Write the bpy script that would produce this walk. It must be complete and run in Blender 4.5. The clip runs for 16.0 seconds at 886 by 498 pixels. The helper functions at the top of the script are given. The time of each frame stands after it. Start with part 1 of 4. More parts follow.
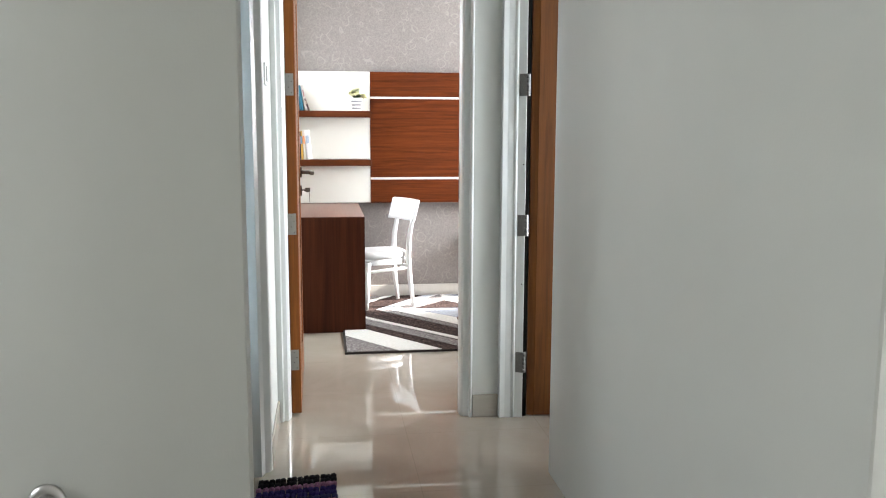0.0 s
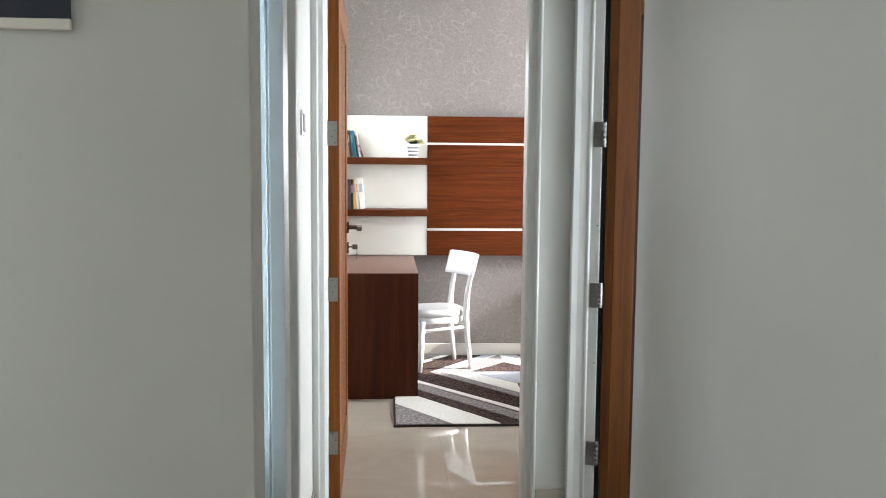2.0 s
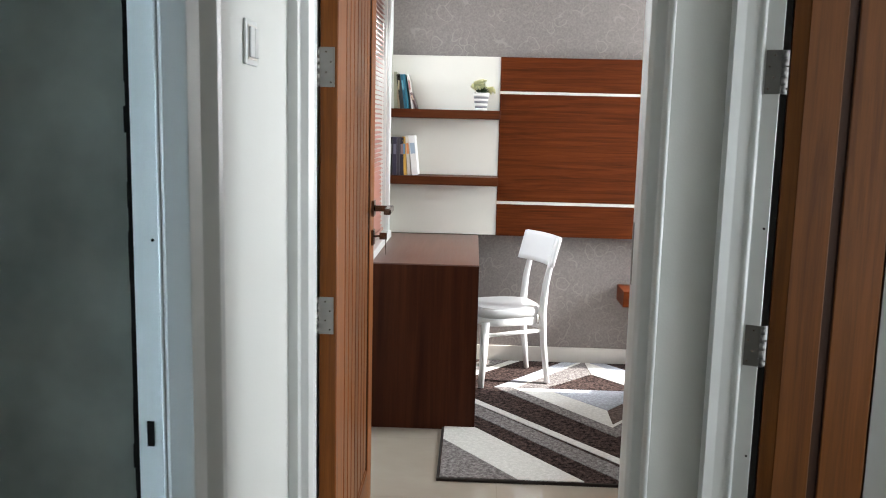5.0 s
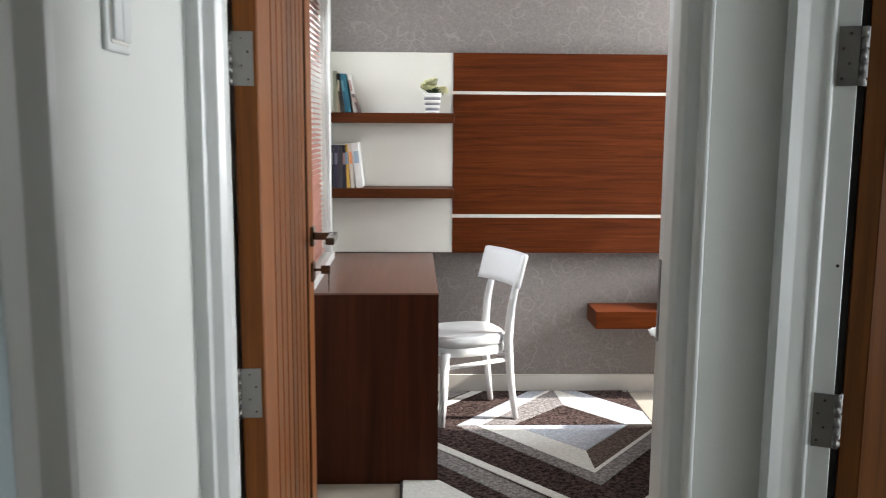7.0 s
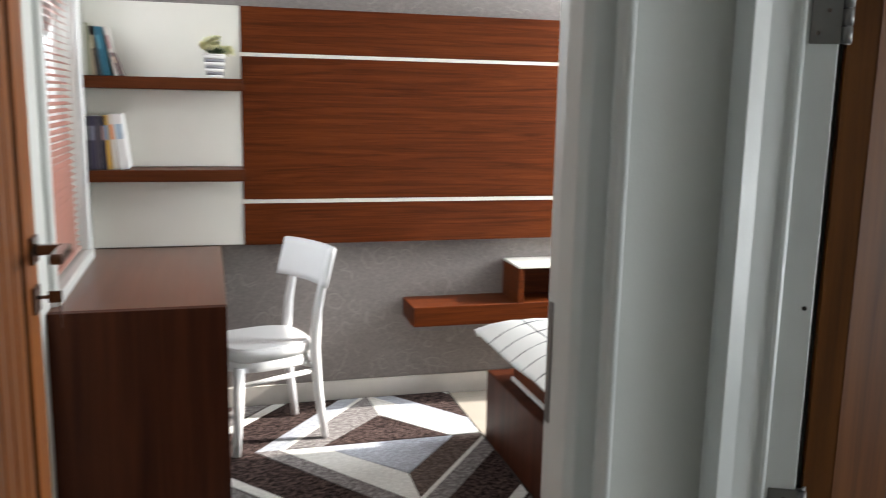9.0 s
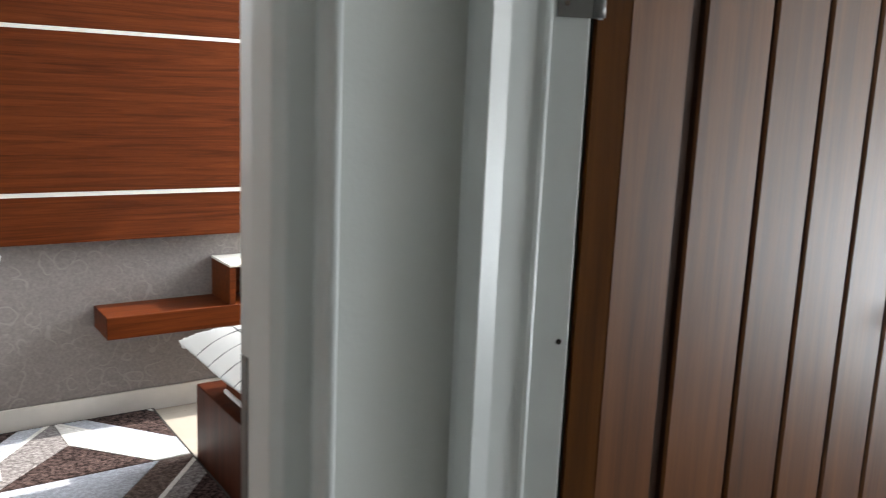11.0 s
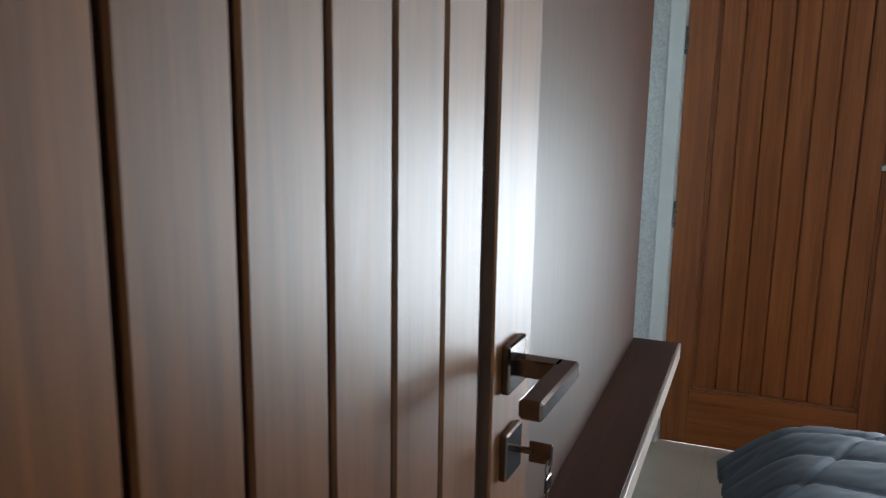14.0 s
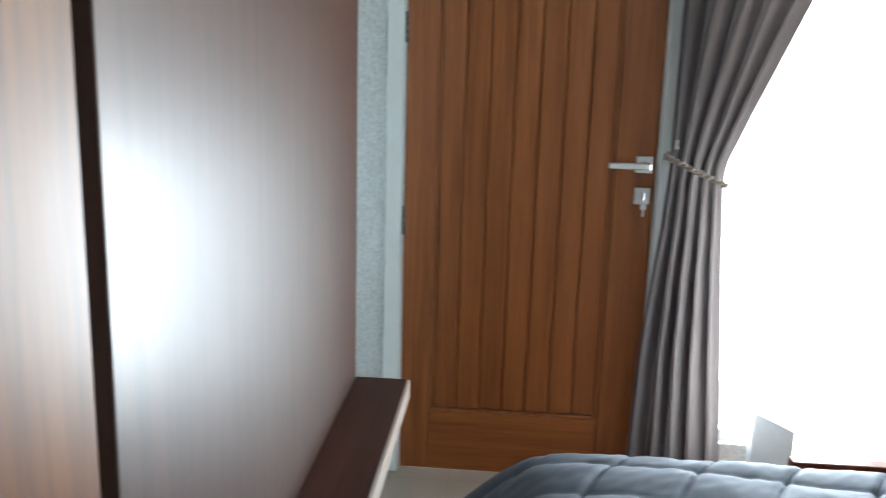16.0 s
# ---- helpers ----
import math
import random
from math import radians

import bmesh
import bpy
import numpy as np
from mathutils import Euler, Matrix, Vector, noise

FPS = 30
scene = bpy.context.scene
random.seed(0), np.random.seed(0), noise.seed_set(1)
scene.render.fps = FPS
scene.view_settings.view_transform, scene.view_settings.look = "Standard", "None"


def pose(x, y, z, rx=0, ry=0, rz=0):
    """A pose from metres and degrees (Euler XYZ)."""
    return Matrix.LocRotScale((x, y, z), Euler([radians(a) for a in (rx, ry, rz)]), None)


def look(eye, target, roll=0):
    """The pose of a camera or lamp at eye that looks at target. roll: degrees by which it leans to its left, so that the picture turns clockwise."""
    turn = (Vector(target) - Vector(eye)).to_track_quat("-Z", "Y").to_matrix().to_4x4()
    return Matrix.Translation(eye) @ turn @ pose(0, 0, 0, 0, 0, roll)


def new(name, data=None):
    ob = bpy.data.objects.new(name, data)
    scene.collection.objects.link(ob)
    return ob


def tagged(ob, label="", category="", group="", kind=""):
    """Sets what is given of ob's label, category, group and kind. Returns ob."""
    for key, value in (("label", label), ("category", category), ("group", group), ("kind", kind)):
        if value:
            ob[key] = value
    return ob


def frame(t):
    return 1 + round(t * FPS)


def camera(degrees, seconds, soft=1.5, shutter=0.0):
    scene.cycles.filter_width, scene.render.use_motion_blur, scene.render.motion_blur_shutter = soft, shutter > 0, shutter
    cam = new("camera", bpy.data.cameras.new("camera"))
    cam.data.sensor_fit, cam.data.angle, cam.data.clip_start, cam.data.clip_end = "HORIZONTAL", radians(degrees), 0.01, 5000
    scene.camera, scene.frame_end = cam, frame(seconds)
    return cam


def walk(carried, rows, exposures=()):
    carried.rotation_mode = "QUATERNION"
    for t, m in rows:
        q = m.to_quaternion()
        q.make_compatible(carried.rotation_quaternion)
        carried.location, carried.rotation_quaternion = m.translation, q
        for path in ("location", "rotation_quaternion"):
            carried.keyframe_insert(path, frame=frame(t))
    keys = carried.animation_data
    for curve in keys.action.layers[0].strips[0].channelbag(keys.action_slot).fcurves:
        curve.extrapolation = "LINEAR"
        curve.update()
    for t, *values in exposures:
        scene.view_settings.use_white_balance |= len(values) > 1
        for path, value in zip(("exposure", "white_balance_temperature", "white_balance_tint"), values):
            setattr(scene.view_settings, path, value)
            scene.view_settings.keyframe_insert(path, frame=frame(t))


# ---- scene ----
cam = camera(55.0, 16.0, soft=1.0, shutter=0.4)
PATH = [
    (0, look((0.167, -3.780, 1.301), (0.439, -1.818, 1.026), 0.18)),
    (0.5, look((0.165, -3.690, 1.297), (0.465, -1.728, 1.053), -0.43)),
    (1, look((0.136, -3.605, 1.324), (0.444, -1.642, 1.100), -0.98)),
    (1.5, look((0.171, -3.466, 1.349), (0.394, -1.488, 1.157), -1.62)),
    (2, look((0.235, -3.307, 1.360), (0.364, -1.320, 1.176), 0.49)),
    (2.5, look((0.269, -3.120, 1.349), (0.352, -1.135, 1.118), 0.90)),
    (3, look((0.268, -2.916, 1.363), (0.376, -0.930, 1.157), -0.29)),
    (3.5, look((0.283, -2.701, 1.369), (0.380, -0.718, 1.134), -0.42)),
    (4, look((0.344, -2.486, 1.385), (0.337, -0.505, 1.108), 1.39)),
    (4.2, look((0.364, -2.379, 1.374), (0.313, -0.400, 1.091), 0.96)),
    (6.3, look((0.384, -1.682, 1.370), (0.312, 0.295, 1.075), 1.51)),
    (6.5, look((0.374, -1.641, 1.363), (0.321, 0.339, 1.090), 1.40)),
    (7, look((0.323, -1.491, 1.383), (0.390, 0.487, 1.098), 0.36)),
    (7.5, look((0.318, -1.357, 1.382), (0.494, 0.617, 1.113), 0.48)),
    (8, look((0.351, -1.197, 1.392), (0.600, 0.768, 1.111), 1.99)),
    (8.5, look((0.356, -1.069, 1.386), (0.698, 0.865, 1.010), 2.21)),
    (9, look((0.375, -0.913, 1.386), (0.900, 0.985, 1.037), 1.14)),
    (9.2, look((0.378, -0.858, 1.427), (1.041, 0.988, 1.040), 1.00)),
    (11.3, look((0.548, -0.656, 1.382), (1.737, 0.908, 1.001), 2.87)),
    (11.5, look((0.586, -0.631, 1.383), (1.848, 0.866, 0.975), 3.30)),
    (12, look((0.684, -0.532, 1.389), (2.193, 0.700, 0.938), 4.23)),
    (12.5, look((0.722, -0.505, 1.383), (2.405, 0.508, 1.009), 2.33)),
    (13, look((0.795, -0.427, 1.375), (2.596, 0.350, 0.988), 1.58)),
    (13.5, look((0.887, -0.398, 1.374), (2.702, 0.351, 0.993), 0.37)),
    (14, look((1.008, -0.380, 1.384), (2.836, 0.319, 0.973), 0.90)),
    (14.5, look((1.098, -0.389, 1.371), (2.945, 0.239, 0.931), 0.66)),
    (15, look((1.225, -0.395, 1.376), (3.115, 0.110, 0.960), 1.16)),
    (15.5, look((1.382, -0.371, 1.391), (3.306, -0.012, 0.976), 1.17)),
    (16, look((1.426, -0.394, 1.389), (3.375, -0.259, 0.965), 1.69)),
]
walk(cam, PATH, [(0.0, 1.97, 6500, 10), (0.5, 1.92, 6500, 10), (3.5, 1.46, 6500, 10), (6.5, 1.0, 6550, 10), (9.2, 0.84, 6600, 10), (11.3, 0.97, 6500, 10), (13.0, 0.94, 6500, 10), (14.0, 0.86, 6250, 7), (15.0, 1.16, 6100, 4), (16.0, 1.52, 6250, 6)])

# ---------------------------------------------------------------- light
world = bpy.data.worlds.new("world")
scene.world = world
world.use_nodes = True
wn = world.node_tree.nodes
sky = wn.new("ShaderNodeTexSky")
sky.sky_type = "NISHITA"
sky.sun_disc = False
sky.sun_elevation = radians(33)
sky.sun_rotation = radians(97)
wn["Background"].inputs["Strength"].default_value = 0.05
world.node_tree.links.new(sky.outputs[0], wn["Background"].inputs[0])


def lamp(name, kind, m, energy, color=(1, 1, 1), size=1.0, size_y=1.0):
    d = bpy.data.lights.new(name, kind)
    d.energy, d.color = energy, color
    if kind == "AREA":
        d.shape, d.size, d.size_y = "RECTANGLE", size, size_y
    ob = new(name, d)
    ob.matrix_world = m
    return ob


sun = lamp("sun", "SUN", look((10, 1.30, 6.4), (0, 2.50, 0)), 5, (1.0, 0.94, 0.86))
sun.data.angle = radians(0.6)
# daylight standing in the window openings; the two fill lamps stand in added, unseen ones
lamp("window_light_bedroom", "AREA", look((3.28, 2.21, 1.55), (0.5, 1.9, 0.7)), 60, (0.93, 0.97, 1.0), 0.62, 1.3)
lamp("window_light_bedroom_west", "AREA", look((-0.215, 2.16, 1.5), (2.0, 2.0, 0.9)), 10.0, (0.86, 0.94, 1.0), 0.62, 1.3)
lamp("window_light_second_bedroom", "AREA", look((4.26, -1.36, 0.62), (1.0, -1.20, 0.64)), 28, (0.82, 0.92, 1.0), 0.51, 0.96)
# two unseen lamps added to brighten the corridor walls
lamp("living_fill_light", "AREA", look((-2.98, -2.35, 1.6), (1.0, -2.2, 1.2)), 8.8, (0.98, 1.0, 0.99), 1.25, 1.5)
lamp("side_fill_light", "AREA", look((4.05, -4.4, 1.5), (0, -4.2, 1.2)), 1.3, (0.97, 1.0, 1.0), 1.6, 1.5)
lamp("window_light_bath", "AREA", look((-1.96, -1.08, 1.35), (-0.10, -0.585, 1.20)), 1.25, (0.64, 0.85, 1.0), 0.34, 1.6).data.spread = radians(16)


# ---------------------------------------------------------------- materials
def nodes_of(name):
    m = bpy.data.materials.new(name)
    m.use_nodes = True
    return m, m.node_tree.nodes, m.node_tree.links, m.node_tree.nodes["Principled BSDF"]


def coords(n, l, scale, rot=(0, 0, 0)):
    tc, mp = n.new("ShaderNodeTexCoord"), n.new("ShaderNodeMapping")
    mp.inputs["Scale"].default_value = scale
    mp.inputs["Rotation"].default_value = rot
    l.new(tc.outputs["Object"], mp.inputs["Vector"])
    return mp.outputs["Vector"]


def noise_tex(n, l, vec, scale, detail=4.0, rough=0.55, distortion=0.0):
    t = n.new("ShaderNodeTexNoise")
    t.inputs["Scale"].default_value = scale
    t.inputs["Detail"].default_value = detail
    t.inputs["Roughness"].default_value = rough
    t.inputs["Distortion"].default_value = distortion
    l.new(vec, t.inputs["Vector"])
    return t.outputs["Fac"]


def ramp(n, l, fac, stops):
    r = n.new("ShaderNodeValToRGB")
    while len(r.color_ramp.elements) < len(stops):
        r.color_ramp.elements.new(0.5)
    for e, (p, c) in zip(r.color_ramp.elements, stops):
        e.position, e.color = p, (*c, 1)
    l.new(fac, r.inputs[0])
    return r.outputs[0]


def mixed(n, l, a, b, fac, kind="MIX"):
    x = n.new("ShaderNodeMix")
    x.data_type, x.blend_type = "RGBA", kind
    for v, s in ((fac, 0), (a, 6), (b, 7)):
        if hasattr(v, "is_output"):
            l.new(v, x.inputs[s])
        else:
            x.inputs[s].default_value = v if s == 0 else (*v, 1)
    return x.outputs[2]


def bumped(n, l, b, height, strength, distance=0.002):
    k = n.new("ShaderNodeBump")
    k.inputs["Strength"].default_value = strength
    k.inputs["Distance"].default_value = distance
    l.new(height, k.inputs["Height"])
    l.new(k.outputs[0], b.inputs["Normal"])


def plain(name, color, rough=0.5, metal=0.0, vary=0.08, scale=6.0, bump=0.05, grain=120.0):
    """A plain surface with broad unevenness of tone and a fine relief."""
    m, n, l, b = nodes_of(name)
    v = coords(n, l, (1, 1, 1))
    big = noise_tex(n, l, v, scale, 3)
    lo, hi = [c * (1 - vary) for c in color], [min(1, c * (1 + vary)) for c in color]
    l.new(ramp(n, l, big, ((0.3, lo), (0.7, hi))), b.inputs["Base Color"])
    b.inputs["Roughness"].default_value, b.inputs["Metallic"].default_value = rough, metal
    bumped(n, l, b, noise_tex(n, l, v, grain, 2), bump)
    return m


def wood(name, dark, mid, light, rough=0.35, axis="z", coat=0.0, scale=1.0, vary=0.25, spec=0.3, figure=0.7):
    """Veneer or solid wood, its grain along one axis."""
    m, n, l, b = nodes_of(name)
    long, wide = 1.0 * scale, 26.0 * scale
    s = {"x": (long, wide, wide), "y": (wide, long, wide), "z": (wide, wide, long)}[axis]
    v = coords(n, l, s)
    info = n.new("ShaderNodeObjectInfo")
    off = n.new("ShaderNodeVectorMath")
    off.operation = "MULTIPLY_ADD"
    off.inputs[1].default_value = (37.0, 21.0, 13.0)
    l.new(info.outputs["Random"], off.inputs[0])
    l.new(v, off.inputs[2])
    v = off.outputs[0]
    a = noise_tex(n, l, v, 1.5, 6, 0.62, figure)
    f = noise_tex(n, l, v, 9.0, 4, 0.7, 0.3)
    base = ramp(n, l, a, ((0.28, dark), (0.5, mid), (0.74, light)))
    fine = ramp(n, l, f, ((0.35, (0.62, 0.58, 0.55)), (0.6, (1, 1, 1))))
    col = mixed(n, l, base, fine, 0.42, "MULTIPLY")
    tone = n.new("ShaderNodeMapRange")
    tone.inputs[3].default_value, tone.inputs[4].default_value = 1 - vary / 2, 1 + vary / 2
    l.new(info.outputs["Random"], tone.inputs[0])
    hsv = n.new("ShaderNodeHueSaturation")
    l.new(tone.outputs[0], hsv.inputs["Value"])
    l.new(col, hsv.inputs["Color"])
    l.new(hsv.outputs[0], b.inputs["Base Color"])
    r = n.new("ShaderNodeMapRange")
    r.inputs[3].default_value, r.inputs[4].default_value = rough * 0.85, rough * 1.2
    l.new(f, r.inputs[0])
    l.new(r.outputs[0], b.inputs["Roughness"])
    b.inputs["Specular IOR Level"].default_value = spec
    b.inputs["Coat Weight"].default_value = coat
    b.inputs["Coat Roughness"].default_value = 0.30
    bumped(n, l, b, f, 0.12, 0.001)
    return m


def floor_tile(name):
    m, n, l, b = nodes_of(name)
    v = coords(n, l, (1, 1, 1))
    a = noise_tex(n, l, v, 2.5, 6, 0.6, 0.6)
    col = ramp(n, l, a, ((0.3, (0.40, 0.35, 0.295)), (0.55, (0.45, 0.40, 0.34)), (0.75, (0.49, 0.44, 0.38))))
    br = n.new("ShaderNodeTexBrick")
    br.offset = 0.0
    br.inputs["Scale"].default_value = 1.0
    br.inputs["Brick Width"].default_value = 0.6
    br.inputs["Row Height"].default_value = 0.6
    br.inputs["Mortar Size"].default_value = 0.0012
    br.inputs["Mortar Smooth"].default_value = 0.3
    sh = n.new("ShaderNodeMapping")
    sh.inputs["Location"].default_value = (0.1, 0.25, 0)
    l.new(v, sh.inputs["Vector"])
    l.new(sh.outputs[0], br.inputs["Vector"])
    l.new(mixed(n, l, col, (0.36, 0.32, 0.27), br.outputs["Fac"]), b.inputs["Base Color"])
    b.inputs["Roughness"].default_value = 0.015
    b.inputs["Specular IOR Level"].default_value = 0.95
    bumped(n, l, b, noise_tex(n, l, v, 3.0, 2), 0.006, 0.001)
    return m


def wallpaper(name, base, line):
    """Grey paper with thin curling scrolls, a little lighter and glossier than the ground."""
    m, n, l, b = nodes_of(name)
    v = coords(n, l, (1, 1, 1))
    wob = n.new("ShaderNodeTexNoise")
    wob.inputs["Scale"].default_value = 5.0
    l.new(v, wob.inputs["Vector"])
    warp = n.new("ShaderNodeVectorMath")
    warp.operation = "MULTIPLY_ADD"
    warp.inputs[1].default_value = (0.16, 0.16, 0.16)
    l.new(wob.outputs["Color"], warp.inputs[0])
    l.new(v, warp.inputs[2])
    vo = n.new("ShaderNodeTexVoronoi")
    vo.inputs["Scale"].default_value = 13.5
    l.new(warp.outputs[0], vo.inputs["Vector"])
    wv = n.new("ShaderNodeMath")
    wv.operation = "PINGPONG"
    wv.inputs[1].default_value = 0.24
    l.new(vo.outputs["Distance"], wv.inputs[0])
    curl = ramp(n, l, wv.outputs[0], ((0.0, (1, 1, 1)), (0.020, (1, 1, 1)), (0.042, (0, 0, 0))))
    patch = noise_tex(n, l, v, 7.0, 3)
    gate = n.new("ShaderNodeMath")
    gate.operation = "MULTIPLY"
    l.new(curl, gate.inputs[0])
    l.new(ramp(n, l, patch, ((0.45, (0, 0, 0)), (0.55, (0.8, 0.8, 0.8)))), gate.inputs[1])
    speck = ramp(n, l, noise_tex(n, l, v, 90.0, 3, 0.7), ((0.3, [c * 0.8 for c in base]), (0.7, [c * 1.15 for c in base])))
    l.new(mixed(n, l, speck, line, gate.outputs[0]), b.inputs["Base Color"])
    b.inputs["Roughness"].default_value = 0.6
    bumped(n, l, b, gate.outputs[0], 0.2, 0.001)
    return m


def pile(name, a, c):
    m, n, l, b = nodes_of(name)
    v = coords(n, l, (1, 1, 1))
    f = noise_tex(n, l, v, 60.0, 5, 0.8)
    l.new(ramp(n, l, f, ((0.42, a), (0.64, c))), b.inputs["Base Color"])
    b.inputs["Roughness"].default_value = 0.95
    b.inputs["Specular IOR Level"].default_value = 0.1
    bumped(n, l, b, f, 0.9, 0.006)
    return m


def cloth(name, color, weave=500.0, vary=0.1, rough=0.85):
    m, n, l, b = nodes_of(name)
    v = coords(n, l, (1, 1, 1))
    big = noise_tex(n, l, v, 5.0, 4)
    l.new(ramp(n, l, big, ((0.3, [c * (1 - vary) for c in color]), (0.7, [c * (1 + vary) for c in color]))), b.inputs["Base Color"])
    b.inputs["Roughness"].default_value = rough
    b.inputs["Sheen Weight"].default_value = 0.25
    bumped(n, l, b, noise_tex(n, l, v, weave, 2), 0.25, 0.001)
    return m


PAINT = plain("wall_paint", (0.585, 0.60, 0.575), 0.55, vary=0.03, scale=1.5, bump=0.12, grain=160)
CEIL = plain("ceiling_paint", (0.84, 0.84, 0.82), 0.7, vary=0.02)
GLOSS = plain("white_gloss_paint", (0.66, 0.68, 0.67), 0.28, vary=0.03, scale=9, bump=0.06, grain=60)
CHAIRW = plain("white_lacquer", (0.85, 0.85, 0.86), 0.25, vary=0.02, bump=0.02)
BOARD = plain("white_melamine", (0.70, 0.68, 0.625), 0.4, vary=0.015, bump=0.02)
SKIRT = plain("skirting_tile", (0.42, 0.39, 0.34), 0.2, vary=0.06, scale=20)
SKIRTW = plain("pale_skirting", (0.62, 0.59, 0.55), 0.25, vary=0.04, scale=14)
FLOOR = floor_tile("porcelain_floor")
PAPER = wallpaper("grey_wallpaper", (0.228, 0.201, 0.193), (0.298, 0.266, 0.247))
BTILE = plain("bath_tile", (0.50, 0.52, 0.47), 0.35, vary=0.25, scale=4)
PAPERB = wallpaper("pale_grey_wallpaper", (0.60, 0.61, 0.60), (0.66, 0.67, 0.66))
TEAK = wood("teak_varnish", (0.112, 0.031, 0.0055), (0.200, 0.061, 0.0095), (0.272, 0.091, 0.0155), 0.40, "z", 0.0, 1.0, 0.5, spec=0.30)
TEAKX = wood("teak_rail", (0.112, 0.031, 0.0055), (0.200, 0.061, 0.0095), (0.272, 0.091, 0.0155), 0.40, "x", 0.0, spec=0.30)
# darker copy of the teak: the second door's weaker light in its colour
TEAKB = wood("teak_varnish_shaded", (0.090, 0.027, 0.0038), (0.150, 0.048, 0.0078), (0.202, 0.069, 0.0132), 0.395, "z", 0.0, spec=0.41)
TEAKBX = wood("teak_rail_shaded", (0.090, 0.027, 0.0038), (0.150, 0.048, 0.0078), (0.202, 0.069, 0.0132), 0.395, "x", 0.0, spec=0.41)
# redder teak, its base also lightened to replace light missing on the door
TEAKC = wood("red_teak_lightened", (0.200, 0.054, 0.013), (0.292, 0.089, 0.023), (0.37, 0.122, 0.036), 0.42, "z", 0.0, 0.7, 0.12, spec=0.35)
TEAKCX = wood("red_teak_rail_lightened", (0.200, 0.054, 0.013), (0.292, 0.089, 0.023), (0.37, 0.122, 0.036), 0.42, "x", 0.0, 0.7, 0.12, spec=0.35)
# dark brown that paints the shade into the door grooves
GROOVE_SHADE = plain("painted_groove_shade", (0.05, 0.018, 0.008), 0.6)
PANELX = wood("walnut_panel", (0.050, 0.0098, 0.0018), (0.096, 0.0202, 0.0040), (0.142, 0.0340, 0.0070), 0.40, "x", 0.0, 1.0, 0.1, spec=0.12, figure=1.2)
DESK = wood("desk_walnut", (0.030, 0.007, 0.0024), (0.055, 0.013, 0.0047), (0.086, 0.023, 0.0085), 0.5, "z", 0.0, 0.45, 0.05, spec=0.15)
SHELFW = wood("shelf_walnut", (0.046, 0.012, 0.004), (0.078, 0.021, 0.007), (0.11, 0.031, 0.010), 0.4, "x", 0.0, 0.9, 0.08, spec=0.09)
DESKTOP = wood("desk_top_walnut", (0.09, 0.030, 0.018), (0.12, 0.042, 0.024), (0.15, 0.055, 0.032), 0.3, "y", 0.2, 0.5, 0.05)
DARKP = wood("dark_wall_panel", (0.040, 0.014, 0.008), (0.062, 0.023, 0.013), (0.085, 0.032, 0.019), 0.42, "z", 0.45, 0.7, 0.05)
DARKS = wood("dark_shelf", (0.034, 0.012, 0.008), (0.052, 0.019, 0.012), (0.074, 0.028, 0.018), 0.48, "x", 0.0, 0.8, 0.05, spec=0.22)
STEEL = plain("satin_steel", (0.23, 0.225, 0.22), 0.5, 1.0, 0.05, 30)
HINGE = plain("brushed_hinge_steel", (0.36, 0.35, 0.335), 0.45, 1.0, 0.05, 30)
BRONZE = plain("dark_bronze", (0.20, 0.165, 0.15), 0.14, 1.0, 0.1, 30)
NICKEL = plain("satin_nickel", (0.52, 0.51, 0.50), 0.34, 1.0, 0.03, 30)
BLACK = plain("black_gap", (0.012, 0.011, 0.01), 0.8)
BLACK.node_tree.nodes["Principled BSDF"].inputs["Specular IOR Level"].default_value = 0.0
DUVET = cloth("slate_duvet_cotton", (0.056, 0.070, 0.094), 300)
QUILT = cloth("white_quilt_cotton", (0.72, 0.71, 0.69), 300, 0.04)
SEAMC = cloth("grey_quilt_seam", (0.07, 0.07, 0.08))
CURT = cloth("taupe_curtain_satin", (0.105, 0.092, 0.104), 200, 0.12, 0.36)
CURT.node_tree.nodes["Principled BSDF"].inputs["Specular IOR Level"].default_value = 0.8
DUVET.node_tree.nodes["Principled BSDF"].inputs["Sheen Weight"].default_value = 0.05
cn, cl_ = CURT.node_tree.nodes, CURT.node_tree.links
tr, mxs = cn.new("ShaderNodeBsdfTranslucent"), cn.new("ShaderNodeMixShader")
tr.inputs[0].default_value = (0.36, 0.325, 0.315, 1)
mxs.inputs[0].default_value = 0.42
cl_.new(cn["Principled BSDF"].outputs[0], mxs.inputs[1])
cl_.new(tr.outputs[0], mxs.inputs[2])
cl_.new(mxs.outputs[0], cn["Material Output"].inputs[0])
CORD = cloth("curtain_cord", (0.35, 0.28, 0.24))
BLIND = plain("rust_blind_slat", (0.36, 0.17, 0.13), 0.45, vary=0.06)
PILEB = pile("brown_pile", (0.009, 0.005, 0.005), (0.135, 0.092, 0.084))
PILEC = pile("cream_pile", (0.70, 0.69, 0.66), (0.86, 0.85, 0.82))
PILEG = pile("grey_pile", (0.14, 0.125, 0.125), (0.40, 0.375, 0.37))
# pale grey yarn, raised further to put sunlight into its colour
PILEW = pile("pale_grey_sunlit_pile", (0.36, 0.38, 0.43), (0.58, 0.61, 0.68))
PILED = pile("brown_grey_pile", (0.07, 0.05, 0.044), (0.22, 0.17, 0.15))
BIND = plain("rug_binding", (0.03, 0.025, 0.022), 0.9)

glass_m, gn, gl, gb = nodes_of("window_glass")
gb.inputs["Transmission Weight"].default_value = 1.0
gb.inputs["Roughness"].default_value = 0.0
gb.inputs["IOR"].default_value = 1.45

